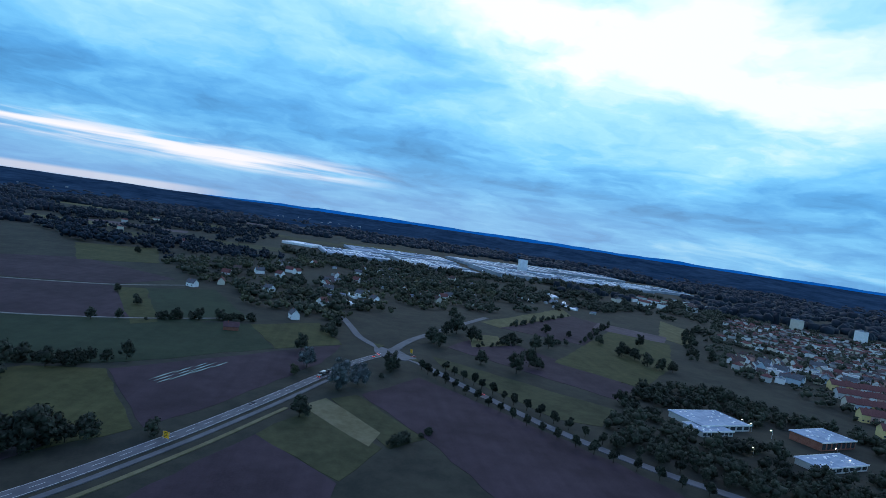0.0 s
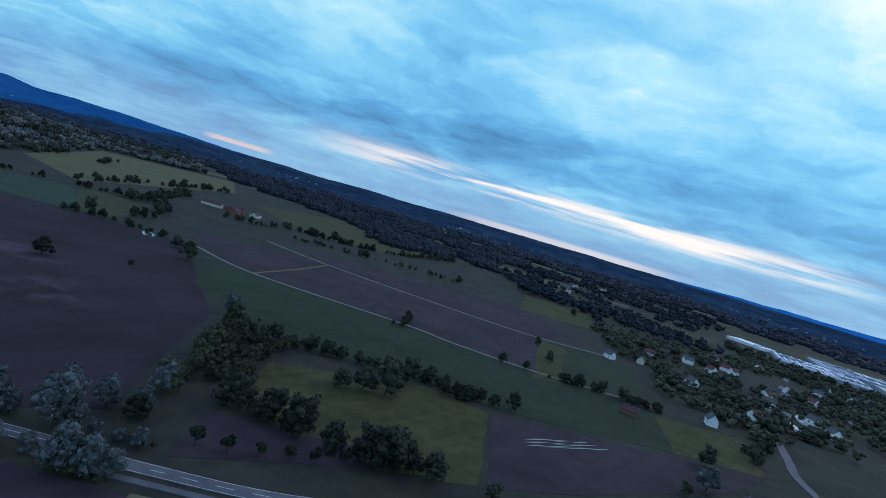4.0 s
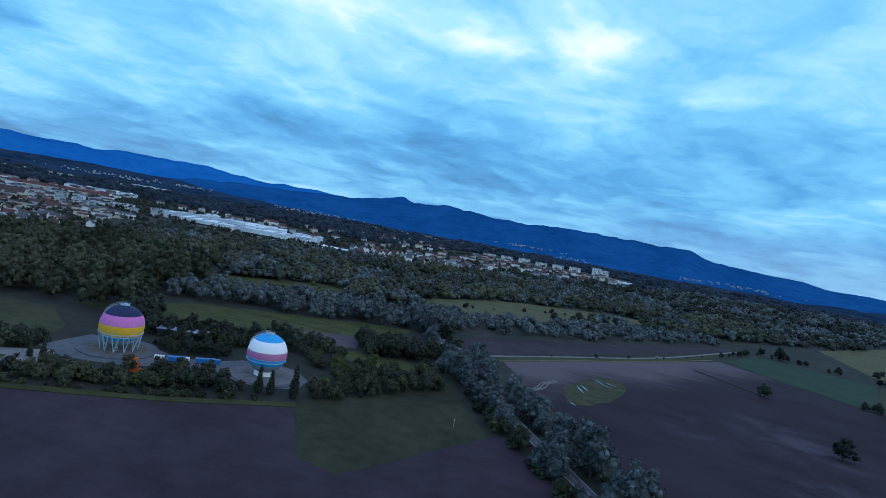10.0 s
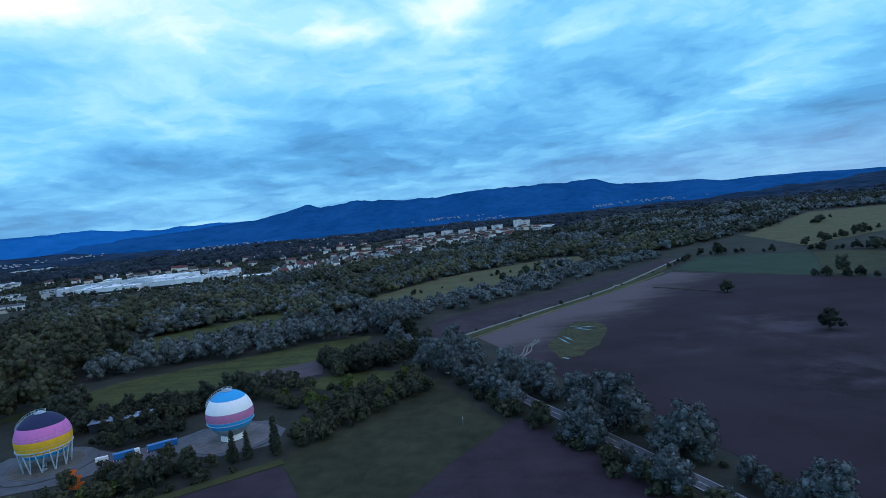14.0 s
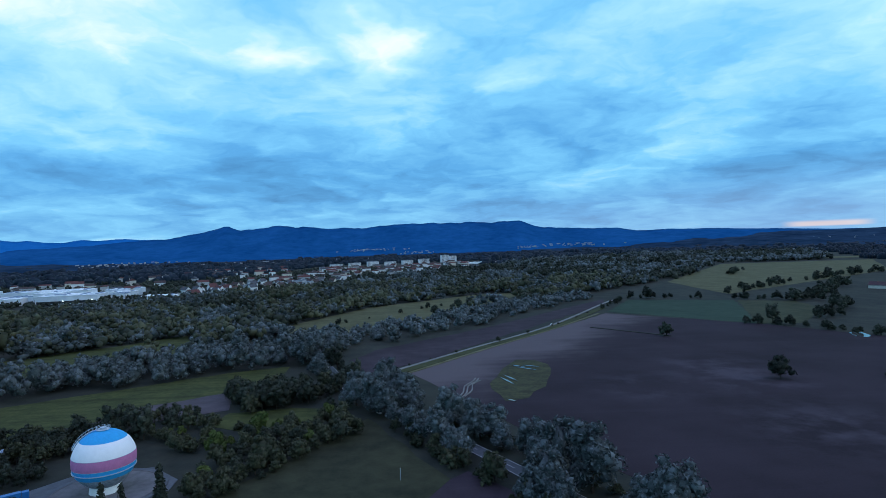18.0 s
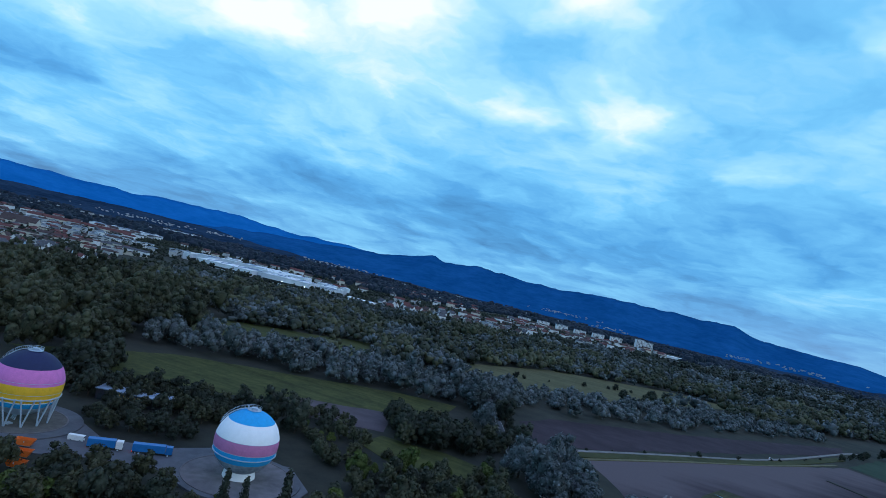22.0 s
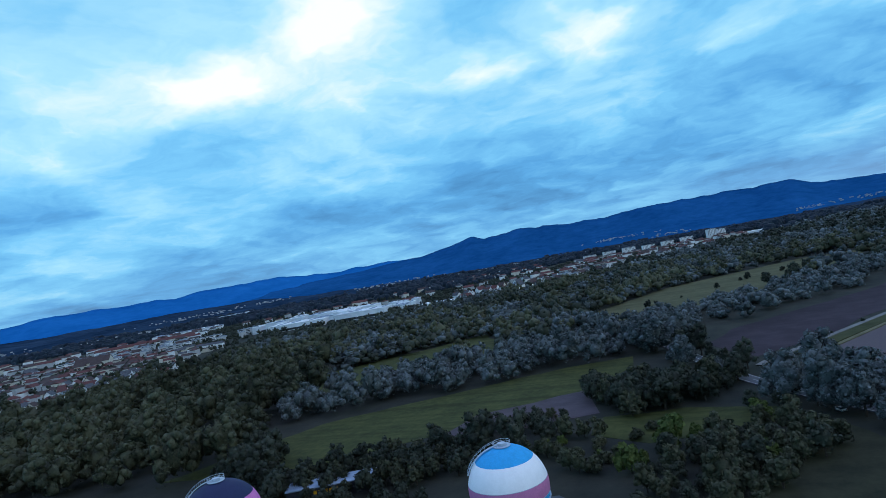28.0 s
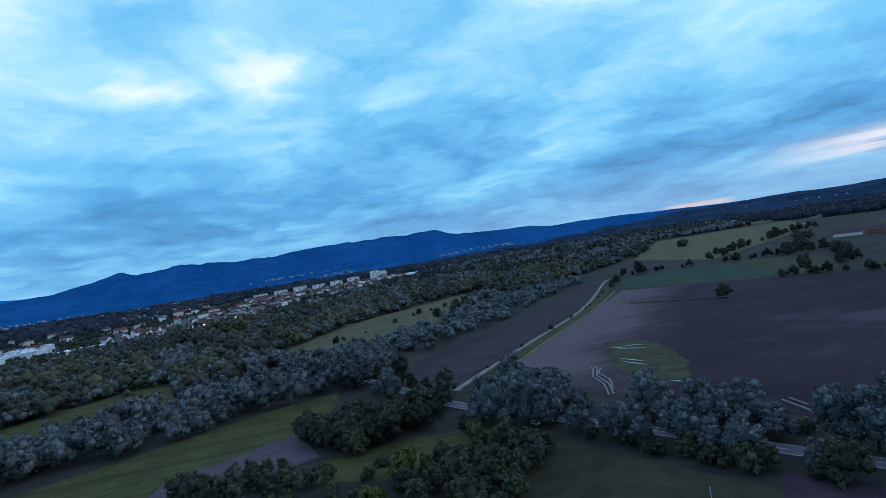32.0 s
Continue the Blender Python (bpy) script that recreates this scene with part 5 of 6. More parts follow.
def glow(name, colour, strength):
    mat = bpy.data.materials.new(name)
    mat.use_nodes = True
    g = Graph(mat.node_tree)
    shader = g.add("ShaderNodeEmission", {0: (*colour, 1), 1: strength})
    g.tree.links.new(shader.outputs[0], g.add("ShaderNodeOutputMaterial").inputs[0])
    return mat


M_LAMP = glow("lit_lamp_glass", (1.0, 0.93, 0.75), 40)
M_TAIL = glow("lit_tail_light", (1.0, 0.06, 0.04), 6)
M_HEAD = glow("lit_headlight", (1.0, 0.95, 0.85), 9)


def boxes(*dims):
    bm = bmesh.new()
    for d in dims:
        box(bm, *d)
    return bm


def prism(bm, length, half, z0, z1):
    """A gable: triangle across y, run along x."""
    a = [bm.verts.new((-length / 2, y, z)) for y, z in ((-half, z0), (half, z0), (0, z1))]
    b = [bm.verts.new((length / 2, y, z)) for y, z in ((-half, z0), (half, z0), (0, z1))]
    bm.faces.new(a[::-1]), bm.faces.new(b)
    for i, j in ((0, 1), (1, 2), (2, 0)):
        bm.faces.new((a[i], a[j], b[j], b[i]))


def gable_walls(length, width, eaves, ridge_z):
    bm = bmesh.new()
    box(bm, -length / 2, length / 2, -width / 2, width / 2, -0.3, eaves)
    prism(bm, length, width / 2, eaves, ridge_z)
    return bm


def gable_roof(length, width, eaves, ridge_z, over=0.5, thick=0.28):
    """Two pitched slabs with overhang."""
    bm = bmesh.new()
    half, fall = width / 2, (ridge_z - eaves) / (width / 2)
    for s in (-1, 1):
        low = [(x, s * (half + over), eaves - over * fall) for x in (-length / 2 - over, length / 2 + over)]
        top = [(x, 0, ridge_z + 0.06) for x in (length / 2 + over, -length / 2 - over)]
        under = [bm.verts.new(p) for p in low + top]
        cover = [bm.verts.new((x, y, z + thick)) for x, y, z in low + top]
        bm.faces.new(under), bm.faces.new(cover)
        for i in range(4):
            bm.faces.new((under[i], under[(i + 1) % 4], cover[(i + 1) % 4], cover[i]))
    bmesh.ops.recalc_face_normals(bm, faces=bm.faces[:])
    return bm


def house_kind(length, width, eaves, rise, wall, roof, label, windows=False, name="house"):
    base = new(name)
    tagged(base, label, "house")
    part("wall", gable_walls(length, width, eaves, eaves + rise), wall, base)
    part("roof", gable_roof(length, width, eaves, eaves + rise), roof, base)
    part("chimney", boxes((length * 0.2, length * 0.2 + 0.8, 0.6, 1.4, eaves + rise * 0.4, eaves + rise + 1.0)), M_BRICK, base)
    if windows:
        for s in (-1, 1):
            for k in (-0.28, 0.28):
                part("window", boxes((length * k - 0.8, length * k + 0.8, s * width / 2 - 0.05, s * width / 2 + 0.05, 1.2, 2.7)), M_GLASS, base)
    return base


def hip_house_kind(length, width, eaves, rise, wall, roof, label):
    base = new("house")
    tagged(base, label, "house")
    part("wall", boxes((-length / 2, length / 2, -width / 2, width / 2, -0.3, eaves)), wall, base)
    bm = bmesh.new()
    o = 0.5
    low = [bm.verts.new((x, y, eaves - 0.05)) for x, y in ((-length / 2 - o, -width / 2 - o), (length / 2 + o, -width / 2 - o), (length / 2 + o, width / 2 + o), (-length / 2 - o, width / 2 + o))]
    top = [bm.verts.new((x, 0, eaves + rise)) for x in (-length / 2 + width * 0.4, length / 2 - width * 0.4)]
    bm.faces.new(low[::-1]), bm.faces.new((low[0], low[1], top[1], top[0])), bm.faces.new((low[2], low[3], top[0], top[1])), bm.faces.new((low[1], low[2], top[1])), bm.faces.new((low[3], low[0], top[0]))
    part("roof", bm, roof, base)
    part("chimney", boxes((0.5, 1.3, 0.5, 1.3, eaves + rise * 0.4, eaves + rise + 0.9)), M_BRICK, base)
    return base


def block_kind(length, width, height, wall, roof, label, floors, bays, name="apartment_block", category="building"):
    base = new(name)
    tagged(base, label, category)
    part("wall", boxes((-length / 2, length / 2, -width / 2, width / 2, -0.3, height)), wall, base)
    part("roof", boxes((-length / 2 - 0.3, length / 2 + 0.3, -width / 2 - 0.3, width / 2 + 0.3, height, height + 0.5), (-2, 2, -2, 2, height + 0.5, height + 2.6)), roof, base)
    for i in range(floors):
        for j in range(bays):
            x, z = -length / 2 + (j + 0.5) * length / bays, (i + 0.35) * height / floors
            part("window", boxes((x - length / bays * 0.3, x + length / bays * 0.3, -width / 2 - 0.06, -width / 2 + 0.06, z, z + height / floors * 0.5)), M_GLASS, base)
    return base


HOUSES = [house_kind(13, 10, 5.6, 4.6, M_WALLS[0], M_ROOFS[0], "white plastered house with a red tiled roof"), house_kind(12, 9.5, 5.2, 4.4, M_WALLS[1], M_ROOFS[1], "cream plastered house with a brown roof"), house_kind(14, 10, 6.0, 4.4, M_WALLS[0], M_ROOFS[2], "white plastered house with a slate roof"), hip_house_kind(13, 11, 6.2, 3.6, M_WALLS[2], M_ROOFS[0], "grey house with a hipped red roof"), hip_house_kind(15, 12, 7.0, 3.6, M_WALLS[3], M_ROOFS[1], "rose house with a hipped brown roof"), house_kind(16, 11, 7.2, 4.8, M_WALLS[4], M_ROOFS[2], "pale blue house with a dark roof"), block_kind(12, 10, 7.5, M_WALLS[0], M_HALL_ROOF, "white flat-roofed town house", 1, 2, "house", "house"), block_kind(17, 11, 9.0, M_WALLS[0], M_WALLS[2], "tall white flat-roofed house", 2, 2, "house", "house")]
BLOCKS = [block_kind(30, 13, 10, M_WALLS[0], M_HALL_ROOF, "white flat-roofed apartment block", 3, 2), block_kind(24, 14, 12, M_WALLS[2], M_HALL_ROOF, "grey flat-roofed apartment block", 4, 2)]
TOWN = random.Random(11)


def town(outline, gap, kinds, turn, group, keep=0.8, size=1.0):
    xs, ys = [p[0] for p in outline], [p[1] for p in outline]
    for i in range(int((max(xs) - min(xs)) / gap) + 1):
        for j in range(int((max(ys) - min(ys)) / gap) + 1):
            x, y = min(xs) + i * gap + TOWN.uniform(-0.25, 0.25) * gap, min(ys) + j * gap + TOWN.uniform(-0.25, 0.25) * gap
            if TOWN.random() < keep and inside(x, y, outline):
                ob = copy_thing(TOWN.choice(kinds), pose(x, y, 0, 0, 0, turn + TOWN.choice((0, 90)) + TOWN.uniform(-9, 9)))
                s = size * TOWN.uniform(0.88, 1.15)
                ob.scale = (s * TOWN.uniform(0.9, 1.2), s, s * TOWN.uniform(0.92, 1.12))
                tagged(ob, group=group)


def far_houses(outlines, label, seed):
    """Houses too far off to count, in one thing."""
    rng, bm = random.Random(seed), bmesh.new()
    for outline, gap, size in outlines:
        xs, ys = [p[0] for p in outline], [p[1] for p in outline]
        for i in range(int((max(xs) - min(xs)) / gap) + 1):
            for j in range(int((max(ys) - min(ys)) / gap) + 1):
                x, y = min(xs) + (i + rng.uniform(-0.3, 0.3)) * gap, min(ys) + (j + rng.uniform(-0.3, 0.3)) * gap
                if rng.random() > 0.85 or not inside(x, y, outline):
                    continue
                first = len(bm.verts)
                l, wd, e = 14 * size * rng.uniform(0.8, 1.7), 10.5 * size * rng.uniform(0.85, 1.15), 6.5 * size * rng.uniform(0.8, 1.4)
                n = len(bm.faces)
                box(bm, -l / 2, l / 2, -wd / 2, wd / 2, -0.3, e)
                walls = len(bm.faces) - n
                prism(bm, l + 0.8, wd / 2 + 0.5, e, e + rng.uniform(1.2, 4.4) * size)
                bm.faces.ensure_lookup_table(), bm.verts.ensure_lookup_table()
                a, b = rng.choice((0, 0, 1, 2, 2)), rng.choice((3, 3, 3, 4, 4, 4, 5))
                for k, f in enumerate(bm.faces[n:]):
                    f.material_index = a if k < walls else b
                turn = Matrix.Translation((x, y, 0)) @ Matrix.Rotation(radians(25 + rng.choice((0, 90)) + rng.uniform(-10, 10)), 4, "Z")
                for v in bm.verts[first:]:
                    v.co = turn @ v.co
    ob = mesh_object("far_houses", bm, M_WALLS[:3] + M_ROOFS)
    return tagged(ob, label, "houses", kind="stuff")


# the town behind the tall wood, thinning out towards the hills
town([(-440, 196), (-560, 270), (-606, 300), (-650, 420), (-690, 640), (-740, 700), (-860, 600), (-900, 260), (-740, 130), (-560, 110)], 25, HOUSES[:6] + HOUSES[:3], 25, "houses of the town", 0.82, 0.84)
far_houses([([(-740, 705), (-870, 600), (-905, 240), (-1300, 420), (-1350, 800), (-1050, 960), (-860, 880)], 32, 1.0), ([(-1350, 800), (-1300, 420), (-1900, 700), (-1900, 1050), (-1400, 1450), (-1050, 980)], 62, 1.4)], "white houses of the far town under trees", 31)
# the quarter in front of the ridge
town([(-440, 1130), (-330, 1180), (-210, 1400), (-330, 1440), (-480, 1380), (-560, 1200)], 36, HOUSES[:3], 60, "houses of the northern quarter", 0.85, 1.15)
far_houses([([(-330, 1440), (-200, 1410), (150, 1920), (100, 2250), (-380, 2100), (-480, 1400)], 52, 1.25), ([(-560, 1350), (-480, 1520), (-380, 2100), (-800, 2300), (-1000, 1600)], 85, 1.4), ([(-1000, 1600), (-560, 1250), (-760, 1150), (-1350, 1450)], 70, 1.4)], "white houses of the northern quarter", 32)
# the quarter by the school
town([(560, -660), (530, -805), (540, -840), (660, -760), (700, -660), (632, -588), (540, -590)], 18, HOUSES + HOUSES[:3], 40, "houses of the eastern quarter", 0.85, 0.84)
far_houses([([(430, -800), (540, -845), (665, -765), (830, -720), (1200, -985), (1000, -1300), (600, -1150), (420, -950)], 23, 0.74), ([(1200, -700), (1380, -800), (1500, -1100), (1250, -1000)], 60, 1.4)], "dense white houses of the eastern quarter", 33)
far_houses([([(1250, 250), (1900, 500), (1950, 650), (1300, 420)], 150, 1.2), ([(2000, 1000), (2600, 1500), (2500, 1700), (1900, 1100)], 160, 1.6)], "single white houses in the plain's woods", 34)


def placed(ob, x, y, turn=0, scale=None, label="", category=""):
    ob.location, ob.rotation_euler = (x, y, 0), (0, 0, radians(turn))
    if scale:
        ob.scale = scale
    return tagged(ob, label, category)


for i in range(6):
    placed(block_kind(46, 13, 14 + 2 * (i % 3), M_WALLS[0], M_HALL_ROOF, "long white apartment block on the town's rim", 4, 9), -385 + i * 66, 2210 + i * 34, 28)
placed(block_kind(34, 16, 30, M_WALLS[0], M_HALL_ROOF, "white high-rise block above the woods", 9, 6, "high_rise"), 32, 2420, 25)
placed(block_kind(28, 15, 25, M_WALLS[0], M_HALL_ROOF, "white lower high-rise block above the woods", 8, 5, "high_rise"), 66, 2446, 25)
placed(block_kind(22, 16, 24, M_WALLS[1], M_HALL_ROOF, "cream tower block behind the houses", 7, 4, "tower_block"), 1150, -1120, 20)
placed(block_kind(20, 16, 26, M_WALLS[0], M_HALL_ROOF, "white tower block behind the houses", 7, 4, "tower_block"), 1050, -1190, 20)
placed(block_kind(20, 16, 28, M_WALLS[0], M_HALL_ROOF, "white tower block behind the houses", 8, 4, "tower_block"), 1010, -1240, 20)


def hall(x, y, length, width, height, turn, label, roof=M_HALL_ROOF, wall=M_HALL, lights=6, seed=1, name="factory_hall"):
    rng = random.Random(seed)
    base = new(name)
    part("wall", boxes((-length / 2, length / 2, -width / 2, width / 2, -0.3, height)), wall, base)
    part("roof", boxes((-length / 2 - 0.4, length / 2 + 0.4, -width / 2 - 0.4, width / 2 + 0.4, height, height + 0.8)), roof, base)
    for i in range(lights):
        cx = -length / 2 + (i + 0.5) * length / lights
        part("skylight", boxes((cx - length / lights * 0.12, cx + length / lights * 0.12, -width * rng.uniform(0.25, 0.45), width * rng.uniform(0.25, 0.45), height + 0.8, height + 2.0)), rng.choice((M_HALL, M_BRIGHT_ROOF, M_BLUE_ROOF)), base)
    part("dock_band", boxes((-length / 2 + 2, length / 2 - 2, -width / 2 - 0.1, -width / 2 + 0.1, 1.0, height * 0.4)), M_GLASS, base)
    return placed(base, x, y, turn, None, label, "building")


# pale works halls in front of the town
hall(-800, 1040, 120, 60, 12, 10, "long pale works hall behind the wood", M_BRIGHT_ROOF, lights=9, seed=3, name="works_hall")
hall(-668, 1062, 100, 62, 14, 12, "pale works hall with a stepped roof", M_HALL, lights=8, seed=4, name="works_hall")
hall(-760, 1140, 150, 50, 17, 12, "tall pale works hall", M_HALL, lights=9, seed=5, name="works_hall")
hall(-500, 1040, 62, 26, 9, 8, "low white works hall", M_BRIGHT_ROOF, lights=3, seed=6, name="works_hall")
placed(house_kind(24, 13, 7, 6.5, M_WALLS[0], M_ROOFS[0], "large white house with a steep red roof"), -462, 1092, 60)
placed(house_kind(230, 16, 10, 6, M_WALLS[1], M_ROOFS[0], "very long cream barracks with a red roof", name="barracks"), -1357, 1142, 42)
placed(house_kind(60, 20, 12, 9, M_WALLS[1], M_ROOFS[1], "large old hall with a high brown roof", name="town_hall"), -1090, 800, 30)
hall(-1500, 1420, 200, 70, 12, 40, "far pale factory hall", lights=5, seed=7, name="works_hall")
hall(-2200, 2350, 240, 60, 14, 40, "far pale factory hall", lights=4, seed=8, name="works_hall")
hall(150, 2080, 120, 30, 9, 20, "long white far hall", M_BRIGHT_ROOF, lights=4, seed=9, name="works_hall")
rng_w = random.Random(8)
for i in range(26):
    hall(-930 + 13 * i + rng_w.uniform(-20, 20), 1120 + rng_w.uniform(-70, 75) + 0.1 * i, rng_w.uniform(18, 46), rng_w.uniform(12, 26), rng_w.uniform(8, 19), 12 + rng_w.choice((0, 90)), "pale stepped annexe of the works halls", rng_w.choice((M_BRIGHT_ROOF, M_BRIGHT_ROOF, M_HALL, M_BLUE_ROOF)), lights=3, seed=90 + i, name="works_annexe")
# white blocks between the barracks and the works
town([(-1400, 960), (-1250, 1090), (-980, 1120), (-880, 1010), (-960, 860), (-1220, 800)], 52, BLOCKS, 42, "white blocks of the town", 0.85, 1.0)
town([(-430, 1090), (-300, 1230), (-230, 1390), (-330, 1420), (-450, 1240)], 44, BLOCKS, 60, "white blocks of the northern quarter", 0.6, 0.8)
# the car factory on the plain
hall(1722, 46, 95, 70, 6, 70, "white factory hall with a bright roof", M_BRIGHT_ROOF, lights=2, seed=10)
rng_f = random.Random(3)
for i, (x, y, l, wd, h) in enumerate([(1600, -110, 180, 210, 13), (1590, -330, 190, 260, 14), (1660, -560, 150, 240, 22), (1720, -760, 180, 220, 18), (1790, -960, 190, 200, 13), (1860, -1150, 170, 190, 12), (1850, -250, 330, 200, 14), (2000, -620, 330, 220, 15), (2150, -960, 330, 220, 14)]):
    h *= 0.5
    hall(x, y, l, wd, h, 100, "vast grey factory hall with rows of skylights", M_HALL_ROOF if i % 3 else M_BLUE_ROOF, M_FACTORY_WALL, lights=14, seed=20 + i)
    for k in range(9):
        hall(x + rng_f.uniform(-0.4, 0.4) * wd, y + rng_f.uniform(-0.4, 0.4) * l, rng_f.uniform(14, 60), rng_f.uniform(10, 26), h + rng_f.uniform(1.5, 3.5), 100, "roof plant house on the factory hall", rng_f.choice((M_BRIGHT_ROOF, M_HALL_ROOF, M_BLUE_ROOF, M_HALL_ROOF)), M_FACTORY_WALL, lights=2, seed=60 + k, name="plant_house")
placed(block_kind(26, 18, 44, M_HALL, M_HALL_ROOF, "slim pale factory tower over the halls", 2, 3, "factory_tower"), 1830, -660, 100)

# rows of terraced houses beside the school
M_FACADES = M_WALLS + [plaster("yellow_plaster", (0.66, 0.52, 0.24))]
TERRACES = [house_kind(7.4, 11, 7.0, 4.6, wall, M_ROOFS[0], colour + " terraced house with a red tiled roof", True, "terraced_house") for wall, colour in zip(M_FACADES, ("white", "cream", "grey", "rose", "pale blue", "yellow"))]
for (x0, y0), (x1, y1) in (((548, -668), (514, -796)), ((508, -640), (472, -775)), ((466, -612), (428, -748)), ((424, -588), (384, -722)), ((380, -566), (340, -690))):
    count = int(math.hypot(x1 - x0, y1 - y0) / 7.4)
    for k in range(count):
        f, turn = (k + 0.5) / count, math.degrees(math.atan2(y1 - y0, x1 - x0))
        ob = copy_thing(TOWN.choice(TERRACES), pose(x0 + (x1 - x0) * f, y0 + (y1 - y0) * f, 0, 0, 0, turn))
        ob.scale = (1, 1, TOWN.uniform(0.94, 1.05))
        tagged(ob, group="terraced houses")

# school buildings by the avenue
def school(x, y, turn, length, width, height, wall, label, seed):
    rng = random.Random(seed)
    base = new("school_building")
    part("wall", boxes((-length / 2, length / 2, -width / 2, width / 2, -0.3, height)), wall, base)
    part("roof", boxes((-length / 2 - 0.6, length / 2 + 0.6, -width / 2 - 0.6, width / 2 + 0.6, height, height + 0.45)), M_BLUE_ROOF, base)
    for s in (-1, 1):
        part("parapet", boxes((-length / 2 - 0.75, length / 2 + 0.75, s * (width / 2 + 0.6) - 0.15, s * (width / 2 + 0.6) + 0.15, height - 0.2, height + 0.75)), M_WALLS[0], base)
    for _ in range(16):
        a, b = rng.uniform(-0.44, 0.44) * length, rng.uniform(-0.4, 0.4) * width
        part("roof_dome", boxes((a - 0.7, a + 0.7, b - 0.7, b + 0.7, height + 0.45, height + 0.95)), M_BRIGHT_ROOF, base)
    for j in range(7):
        cx = -length / 2 + (j + 0.5) * length / 7
        for s in (-1, 1):
            part("window", boxes((cx - length * 0.05, cx + length * 0.05, s * width / 2 - 0.06, s * width / 2 + 0.06, 1.0, height - 0.8)), M_GLASS, base)
    return placed(base, x, y, turn, None, label, "building")


school(366, -402, 105, 50, 32, 4.4, M_WALLS[2], "low flat-roofed white school building", 1)
school(345, -388, 105, 30, 18, 3.6, M_WALLS[2], "low flat-roofed school wing", 2)
school(345, -482, 108, 42, 24, 6.0, M_BRICK, "flat-roofed red school building with a blue roof", 3)
school(297, -447, 108, 50, 18, 4.0, M_WALLS[2], "low school wing with a blue-grey roof", 4)

# barn, farm and garden houses
placed(house_kind(13, 9, 3.6, 3.4, M_BRICK, M_RUST, "small field barn with a rusty red roof", False, "barn"), 502, -16, 100)
placed(house_kind(14, 9, 5.5, 5.0, M_WALLS[0], M_ROOFS[2], "white gabled house with a dark roof", True), 588, -62, 20)
placed(house_kind(12, 9, 5.0, 4.4, M_WALLS[0], M_ROOFS[2], "white house among dark trees", True), 718, 78, 60)
placed(house_kind(13, 9, 5.0, 4.6, M_WALLS[1], M_ROOFS[0], "cream house with an orange-red roof", True), 766, 54, 10)
for i, (x, y, l, wd, turn) in enumerate([(648, 826, 36, 15, 130), (680, 800, 34, 14, 130), (705, 772, 34, 14, 40), (660, 770, 30, 13, 40)]):
    placed(house_kind(l, wd, 5, 4.5, M_BRICK if i % 2 else M_WALLS[1], M_RUST, "long farm building with a dull red roof", False, "farm_building"), x, y, turn)
SHED = house_kind(8, 5, 2.5, 1.6, M_WALLS[2], M_HALL_ROOF, "small pale garden hut under trees", False, "garden_hut")
GREENHOUSE = house_kind(28, 7, 2.2, 1.4, M_HALL, M_BRIGHT_ROOF, "long white greenhouse between garden plots", False, "greenhouse")
for i in range(110):
    x, y = TOWN.uniform(640, 1250), TOWN.uniform(-380, 100)
    if inside(x, y, [(650, -110), (760, -200), (820, -290), (1000, -380), (1250, -420), (1300, -250), (1200, 0), (950, 110), (800, 60)]):
        tagged(copy_thing(TOWN.choice((SHED, SHED, SHED, SHED, HOUSES[0], HOUSES[1], HOUSES[2])), pose(x, y, 0, 0, 0, TOWN.uniform(0, 180))), group="garden huts")
for x, y, turn in ((770, -150, 20), (800, -120, 20), (730, -120, 30), (1080, -240, 15), (1120, -300, 15)):
    copy_thing(GREENHOUSE, pose(x, y, 0, 0, 0, turn))
for i in range(30):
    copy_thing(TOWN.choice((SHED, SHED, GREENHOUSE)), pose(TOWN.uniform(960, 1240), TOWN.uniform(-560, -420), 0, 0, 0, TOWN.uniform(0, 180)))

# street lamps that are lit at dusk
def lamp_kind():
    base = new("street_lamp")
    tagged(base, "lit street lamp on a thin grey pole", "street lamp")
    bm = bmesh.new()
    bmesh.ops.create_cone(bm, segments=8, radius1=0.09, radius2=0.06, depth=6, matrix=Matrix.Translation((0, 0, 3)))
    part("pole", bm, M_STEEL, base)
    part("arm", boxes((0, 1.1, -0.05, 0.05, 5.9, 6.0)), M_STEEL, base)
    bm = bmesh.new()
    bmesh.ops.create_uvsphere(bm, u_segments=10, v_segments=6, radius=0.42, matrix=Matrix.Translation((1.1, 0, 5.85)) @ Matrix.Diagonal((1.3, 0.8, 0.5, 1)))
    part("lamp_glass", bm, M_LAMP, base)
    return base


LAMP = lamp_kind()
for x, y in ((357, -432), (366, -431), (303, -394), (268, -489), (296, -461), (318, -470), (280, -470), (345, -440), (-395, 1000), (-340, 1120), (-300, 1190), (-600, 1000), (-640, 985), (-1100, 790), (1560, -470), (1530, -400)):
    far = math.hypot(x, y) > 900
    ob = copy_thing(LAMP, pose(x, y, 0, 0, 0, 40))
    ob.scale = (1.6, 1.6, 1.6) if far else (1, 1, 1)
    tagged(ob, group="street lamps")
KINDS = HOUSES + BLOCKS + TERRACES + [SHED, GREENHOUSE, LAMP]


